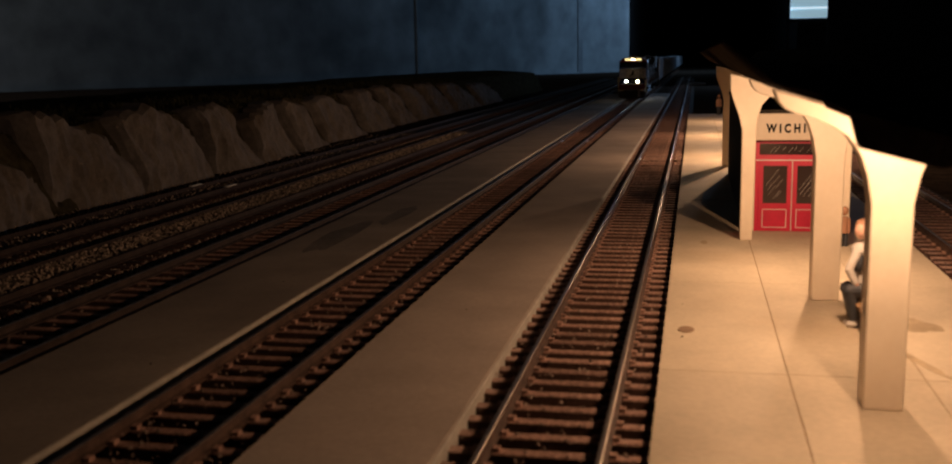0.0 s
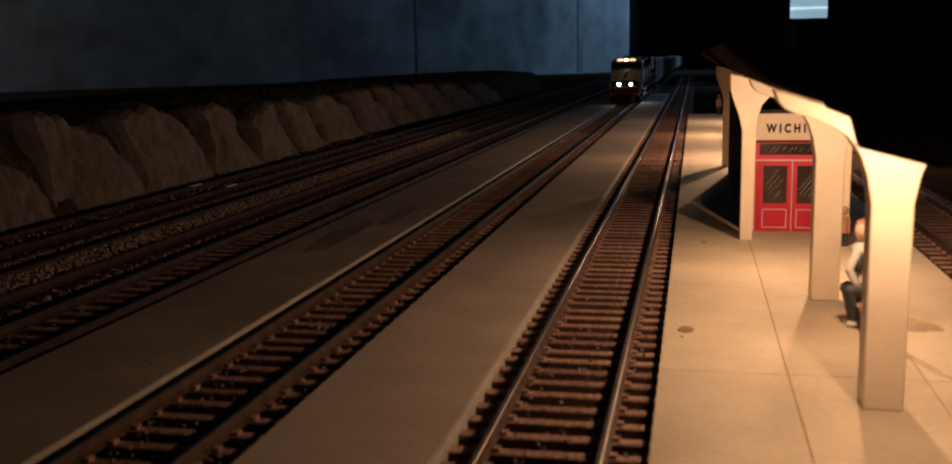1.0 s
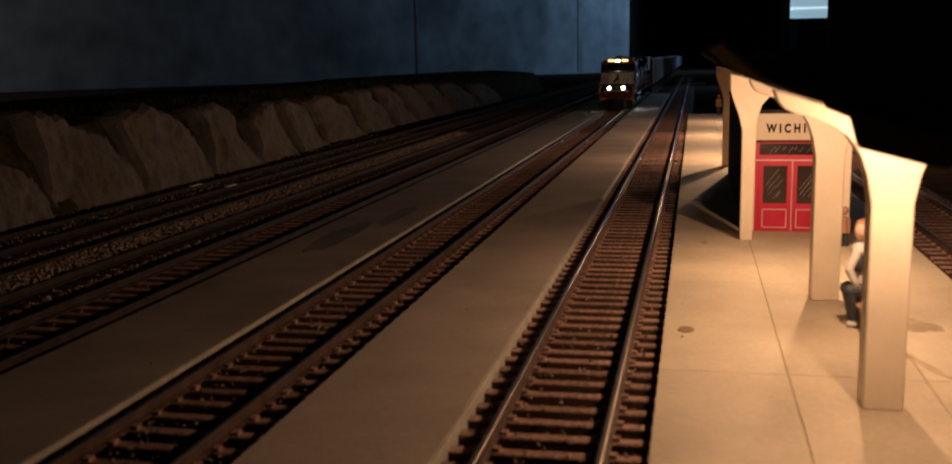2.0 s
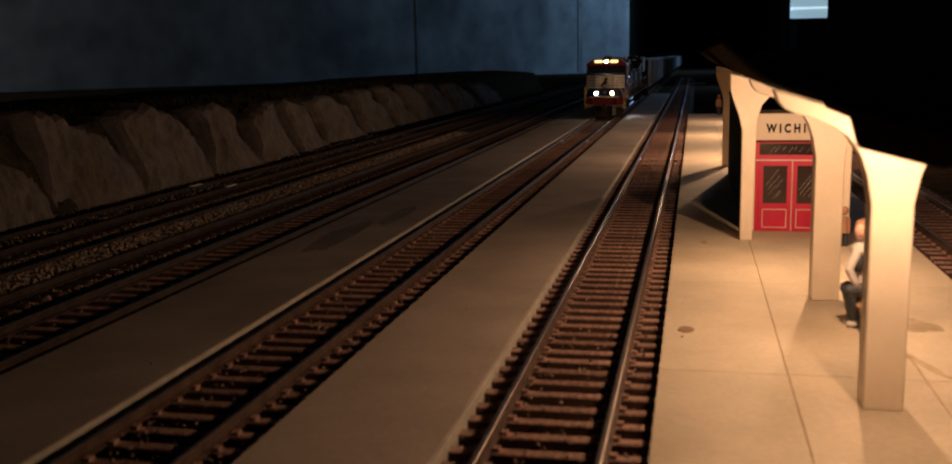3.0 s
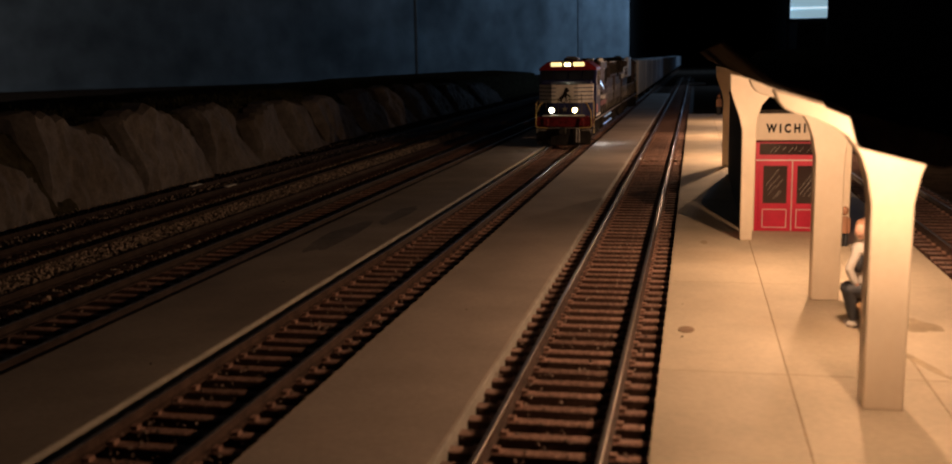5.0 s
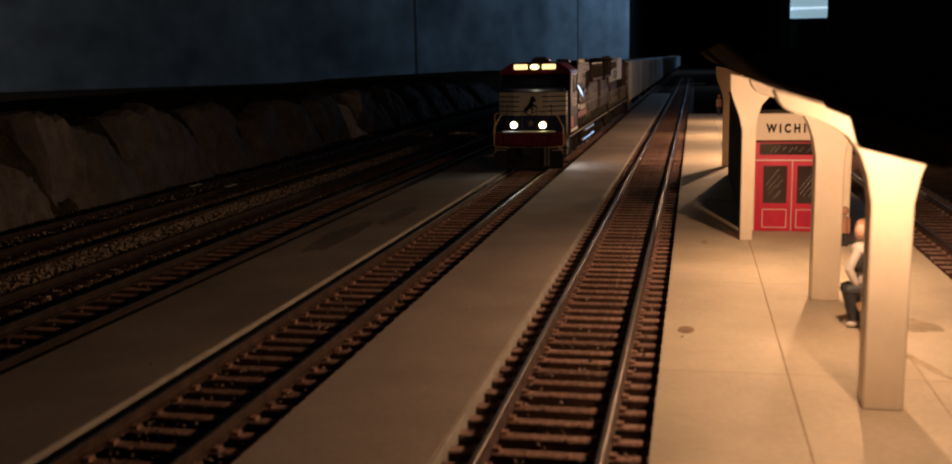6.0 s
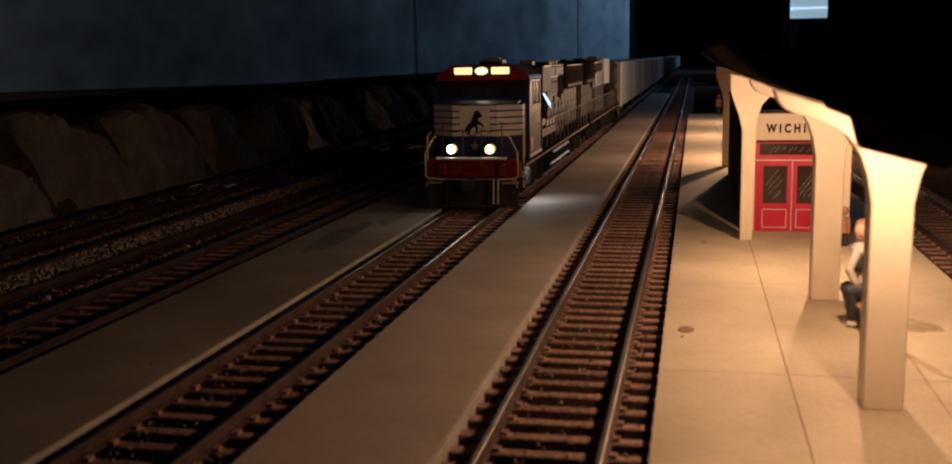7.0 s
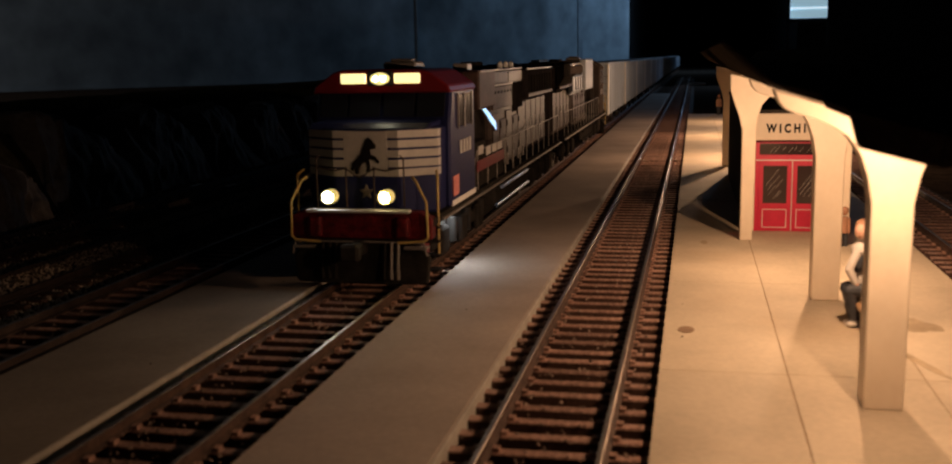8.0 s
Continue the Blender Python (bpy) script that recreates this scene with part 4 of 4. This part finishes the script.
    for s in (-1, 1):
        # upper row, ledge and lower doors with latches
        part_box("upper_panel", blower, HOODPANEL, (s * 12.6 - 0.3, s * 12.6 + 0.3, 101.5, 130, 44.8, 48.6), 0.2)
        part_box("upper_panel", blower, HOODPANEL, (s * 12.6 - 0.3, s * 12.6 + 0.3, 131.2, 160.5, 44.8, 48.6), 0.2)
        # dull white stands for the bright line along the ledge
        part_box("ledge", blower, NOSEWHITE, (s * 12.9 - 0.3, s * 12.9 + 0.3, 101, 138, 44.0, 44.45), 0, "ledge with its highlight painted pale")
        part_box("middle_panel", blower, HOODBROWN, (s * 12.6 - 0.3, s * 12.6 + 0.3, 102, 138, 36.4, 43.7), 0.25, "reddish brown panel")
        # flat black plate that gives the shade of a recess
        part_box("recess_shade", blower, UNDER, (s * 12.6 - 0.2, s * 12.6 + 0.2, 140, 161, 34.0, 44.4), 0.1, "black plate painted as a shaded recess")
        for k in range(6):
            part_box("bolt", blower, UNDER, (s * 12.95 - 0.15, s * 12.95 + 0.15, 105.5 + k * 5.8, 106.5 + k * 5.8, 41.4, 42.3))
        for k in range(5):
            y = 101.6 + k * 12.1
            part_box("access_door", blower, HOODPANEL if k % 2 == 0 else HOODBROWN, (s * 12.6 - 0.4, s * 12.6 + 0.4, y, y + 10.9, 18.5, 35.2 - 2.4 * (k % 2)), 0.2)
            part_box("door_latch", blower, RAILING, (s * 13.1 - 0.15, s * 13.1 + 0.15, y + 9.0, y + 9.8, 25.5, 27.5))
            part_box("hinge", blower, UNDER, (s * 13.1 - 0.15, s * 13.1 + 0.15, y + 0.4, y + 1.0, 21.0, 23.0))
            part_box("hinge", blower, UNDER, (s * 13.1 - 0.15, s * 13.1 + 0.15, y + 0.4, y + 1.0, 30.0, 32.0))
        for k in range(5):
            part_box("hood_door", t, HOODPANEL, (s * 10.9 - 0.5, s * 10.9 + 0.5, 164 + k * 13.4, 176.0 + k * 13.4, 18.5, 36.6), 0.25)
            part_box("door_handle", t, NOSEWHITE, (s * 11.5 - 0.15, s * 11.5 + 0.15, 173.5 + k * 13.4, 174.5 + k * 13.4, 26.0, 29.5))
        for k in range(9):
            part_box("brake_grille", brake, UNDER, (s * 14.5 - 0.15, s * 14.5 + 0.15, 165.5 + k * 7.2, 171.0 + k * 7.2, 40.0, 46.4))
        part_box("brake_sill", brake, HOODBROWN, (s * 14.5 - 0.3, s * 14.5 + 0.3, 163.6, 230.4, 38.2, 39.4))
        # sheen along the roof edges, painted in dull white
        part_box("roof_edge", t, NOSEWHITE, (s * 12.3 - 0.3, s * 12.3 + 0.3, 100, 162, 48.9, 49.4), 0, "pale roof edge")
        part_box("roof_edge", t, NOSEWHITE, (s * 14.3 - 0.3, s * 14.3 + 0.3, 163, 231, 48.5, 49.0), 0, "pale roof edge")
        # inset relief down the walkway
        for k in range(6):
            part_box("hood_rib", t, RAILING, (s * 13.2 - 0.3, s * 13.2 + 0.3, 103 + k * 11.0, 104.0 + k * 11.0, 16.8, 20.5))
    for k in range(4):
        bm = bmesh.new()
        add_tube(bm, (0, 168 + k * 16, 48.4), (0, 168 + k * 16, 50.2), 6.4, 20)
        add_tube(bm, (0, 168 + k * 16, 50.2), (0, 168 + k * 16, 50.6), 2.0, 12)
        part("radiator_fan", bm, UNDER, t, "round black roof fan")
    part_box("exhaust_stack", t, UNDER, (-3, 3, 126, 136, 48.8, 51.8), 0.4)
    for k in range(3):
        bm = bmesh.new()
        add_tube(bm, (9, 136 + k * 11, 48.9), (9, 136 + k * 11, 50.8), 1.0, 8)
        add_ball(bm, (9, 136 + k * 11, 50.9), 1.0, sub=1)
        part("lifting_eye", bm, WHITE, t, "pale lifting eye")
    part_box("roof_hatch", t, RAILING, (6, 10.5, 76, 82, 49.4, 51.6), 0.3, "pale roof hatch")
    if not lit:
        rear_gear(t)
    # tilted glossy panel behind the cab
    bm = bmesh.new()
    add_prism(bm, [(73.5, 41.6), (79.0, 41.1), (90.5, 33.4), (86.5, 31.0)], "x", 16.6, 17.0, bevel=0.1)
    for v in bm.verts:
        v.co.x -= 0.366 * (v.co.z - 31.0 * MM)
    part("wind_deflector", bm, SILVER, t, "shiny tilted side panel behind the cab")
    # added black sheet, drawn as the shadow behind the panel
    bm = bmesh.new()
    add_prism(bm, [(56.0, 41.0), (72.0, 41.8), (85.5, 31.0), (56.0, 29.0)], "x", 12.6, 13.1, bevel=0.1)
    part("deflector_shade", bm, UNDER, t, "black sheet for the shade behind the shiny panel")
    # handrails
    for s in (-1, 1):
        bm = bmesh.new()
        add_tube(bm, (s * 17.0, 56, 27.5), (s * 17.0, 232, 27.5), 0.2, 6)
        add_tube(bm, (s * 17.0, 56, 27.5), (s * 17.0, 53, 24), 0.2, 6)
        part("handrail", bm, RAILING, t, "thin pale handrail")
        for k in range(13):
            bm = bmesh.new()
            add_tube(bm, (s * 17.0, 57 + k * 14.5, 16.2), (s * 17.0, 57 + k * 14.5, 27.6), 0.2, 6)
            part("stanchion", bm, RAILING, t)
        bm = bmesh.new()
        pts = [(s * 12.8, 3.6, 26.2), (s * 13.8, 2.6, 25.6), (s * 16.4, 2.0, 20.6), (s * 16.6, 2.0, 12.4), (s * 15.6, 1.9, 11.5), (s * 9.4, 1.8, 11.1)]
        for p, q in zip(pts, pts[1:]):
            add_tube(bm, p, q, 0.30, 6)
        pts = [(s * 17.4, 9.0, 7.5), (s * 17.4, 9.0, 26.0), (s * 16.6, 11.5, 27.0)]
        for p, q in zip(pts, pts[1:]):
            add_tube(bm, p, q, 0.30, 6)
        part("grab_rail", bm, YELLOW, t, "yellow corner grab rail")
    bm = bmesh.new()
    for s in (-1, 1):
        pts = [(s * 10.6, 4.2, 16.8), (s * 10.6, 4.2, 30.4), (s * 9.8, 4.2, 31.2)]
        for p, q in zip(pts, pts[1:]):
            add_tube(bm, p, q, 0.2, 6)
        add_tube(bm, (s * 3.4, 4.2, 16.8), (s * 3.4, 4.2, 28.6), 0.2, 6)
        pts = [(s * 10.6, 4.2, 28.4), (s * 6.0, 4.0, 27.6), (s * 3.4, 4.0, 28.2), (s * 1.2, 3.8, 26.6), (0, 3.8, 26.2)]
        for p, q in zip(pts, pts[1:]):
            add_tube(bm, p, q, 0.2, 6)
    part("front_railing", bm, HOODPANEL if lit else UNDER, t, "thin front railing")
    # tank and trucks
    bm = bmesh.new()
    add_prism(bm, [(-12, 4.0), (12, 4.0), (16.0, 8.0), (16.0, 14.0), (-16.0, 14.0), (-16.0, 8.0)], "y", 88, 150, bevel=0.8)
    part("fuel_tank", bm, UNDER, t, "black fuel tank")
    for s in (-1, 1):
        bm = bmesh.new()
        add_tube(bm, (s * 16.6, 96, 12.6), (s * 16.6, 146, 12.6), 0.6, 10)
        part("air_tank", bm, SILVER if lit else UNDER, t, "bright air reservoir pipe")
        bm = bmesh.new()
        add_tube(bm, (s * 16.4, 88, 7.9), (s * 16.4, 150, 7.9), 0.6, 10)
        part("air_tank", bm, SILVER if lit else UNDER, t, "bright air reservoir pipe")
    for yb in (20, 164):
        bm = bmesh.new()
        add_box(bm, -12.5, 12.5, yb, yb + 56, 8.0, 13.5, bevel=0.8)
        for s in (-1, 1):
            add_box(bm, s * 12.8 - 0.9, s * 12.8 + 0.9, yb - 2, yb + 58, 6.0, 9.6, bevel=0.5)
            for k in range(3):
                add_box(bm, s * 13.6 - 1.0, s * 13.6 + 1.0, yb + 4 + k * 22, yb + 12 + k * 22, 3.6, 10.8, bevel=0.6)
                add_tube(bm, (s * 13.9, yb + 19 + k * 18 - 2, 5.5), (s * 13.9, yb + 19 + k * 18 - 2, 12.0), 1.3, 8)
        truck = part("truck", bm, UNDER, t, "black three-axle truck")
        for k in range(3):
            for s in (-1, 1):
                bm = bmesh.new()
                add_tube(bm, (-1.2, 0, 0), (1.2, 0, 0), 5.7, 24)
                add_tube(bm, (s * 1.0, 0, 0), (s * 1.9, 0, 0), 1.6, 12)
                for a in range(3):
                    add_ball(bm, (s * 1.2, 3.4 * math.cos(a * 2.094), 3.4 * math.sin(a * 2.094)), 0.6, sub=1)
                w = part("wheel", bm, WHEEL, truck, "dark steel wheel")
                w.location = (s * 8.4 * MM, (yb + 8 + k * 22) * MM, 5.7 * MM)
                LOCO_WHEELS.append((w, s * 8.4, yb + 8 + k * 22, 1 if lit else -1))
    return t


def freight_car(label):
    t = empty("freight_car", label, "freight car", "freight cars of the train")
    part_box("body", t, CARGREY, (-17.0, 17.0, 6, 172, 12, 47.5), 0.5, "plain grey box body")
    part_box("roof", t, CARGREY, (-17.2, 17.2, 5.6, 172.4, 47.5, 48.6), 0.35)
    for s in (-1, 1):
        for k in range(11):
            part_box("rib", t, CARGREY, (s * 17.2 - 0.35, s * 17.2 + 0.35, 8 + k * 16, 9.2 + k * 16, 12.4, 47.4))
        # white colour stands for the lit leading corner of the car
        part_box("corner_post", t, WHITE, (s * 16.9 - 0.7, s * 16.9 + 0.7, 5.2, 7.4, 12.0, 47.6), 0.3, "corner post with its highlight painted white")
        bm = bmesh.new()
        for z in range(6):
            add_tube(bm, (s * 15.0 - 1.6, 5.4, 14 + z * 5), (s * 15.0 + 1.6, 5.4, 14 + z * 5), 0.25, 5)
        part("ladder", bm, RAILING, t)
    part_box("underframe", t, UNDER, (-10, 10, 2, 176, 9, 12), 0.4)
    part_box("coupler", t, UNDER, (-1.5, 1.5, -3, 3, 8, 11), 0.4)
    part_box("coupler", t, UNDER, (-1.5, 1.5, 175, 181, 8, 11), 0.4)
    for yb in (16, 134):
        bm = bmesh.new()
        for s in (-1, 1):
            add_prism(bm, [(yb, 5), (yb + 8, 3.2), (yb + 20, 3.2), (yb + 28, 5), (yb + 22, 9), (yb + 6, 9)], "x", s * 12.2 - 0.9, s * 12.2 + 0.9, bevel=0.3)
        add_box(bm, -12, 12, yb + 10, yb + 18, 5, 9.5)
        truck = part("truck", bm, UNDER, t, "black two-axle truck")
        for k in (4, 24):
            for s in (-1, 1):
                bm = bmesh.new()
                add_tube(bm, (s * 7.2, yb + k, 4.8), (s * 9.6, yb + k, 4.8), 4.8, 20)
                part("wheel", bm, WHEEL, truck, "dark steel wheel")
    return t


room()
far_window()
tracks()
gravel()
strip_platform(-60.5, -33.4, 40, 1500, "long grey concrete platform strip between the tracks", CONCRETE_GREY)
strip_platform(-118.6, -88.6, 40, 1500, "long grey concrete platform strip, shade painted in, with dark smears", CONCRETE_SHADED, SMEARS)
station_platform()
canopy()
posts()
station()
bench_and_figurine()
far_end()
rocks()
LEAD = locomotive((NAVY, HOODBLACK, WHITE), "navy and red model diesel locomotive with lit headlights", True)
SECOND = locomotive((HOODGREY, HOODGREY, RAILING), "unlit grey model diesel locomotive running behind the first", False)
CARS = [freight_car("plain grey model freight car in the train")]
for _ in range(18):
    CARS.append(copy_thing(CARS[0], Matrix()))

# front of the train along the track, in millimetres, second by second
FRONT = [(0.0, 1302), (0.5, 1236), (1.0, 1172), (1.5, 1108), (2.2, 1011), (3.0, 897), (3.5, 823), (4.0, 750), (4.5, 681), (5.2, 585), (6.0, 479), (6.5, 414), (7.0, 350), (7.5, 287), (8.0, 224.5)]


def motions():
    def ride(ob, offset, turn=0):
        walk(ob, [(t, pose(-76.0 * MM, (y + offset) * MM, 4.1 * MM, 0, 0, turn)) for t, y in FRONT])
    ride(LEAD, 0)
    ts, ys = [t for t, _ in FRONT], [y for _, y in FRONT]
    spins = [(k / 15, math.degrees((1302 - float(np.interp(k / 15, ts, ys))) / 5.7)) for k in range(121)]
    for w, x, y, way in LOCO_WHEELS:
        walk(w, [(t, pose(x * MM, y * MM, 5.7 * MM, way * a)) for t, a in spins])
    ride(SECOND, 246 + 240, 180)
    for k, car in enumerate(CARS):
        ride(car, 500 + k * 180)


motions()
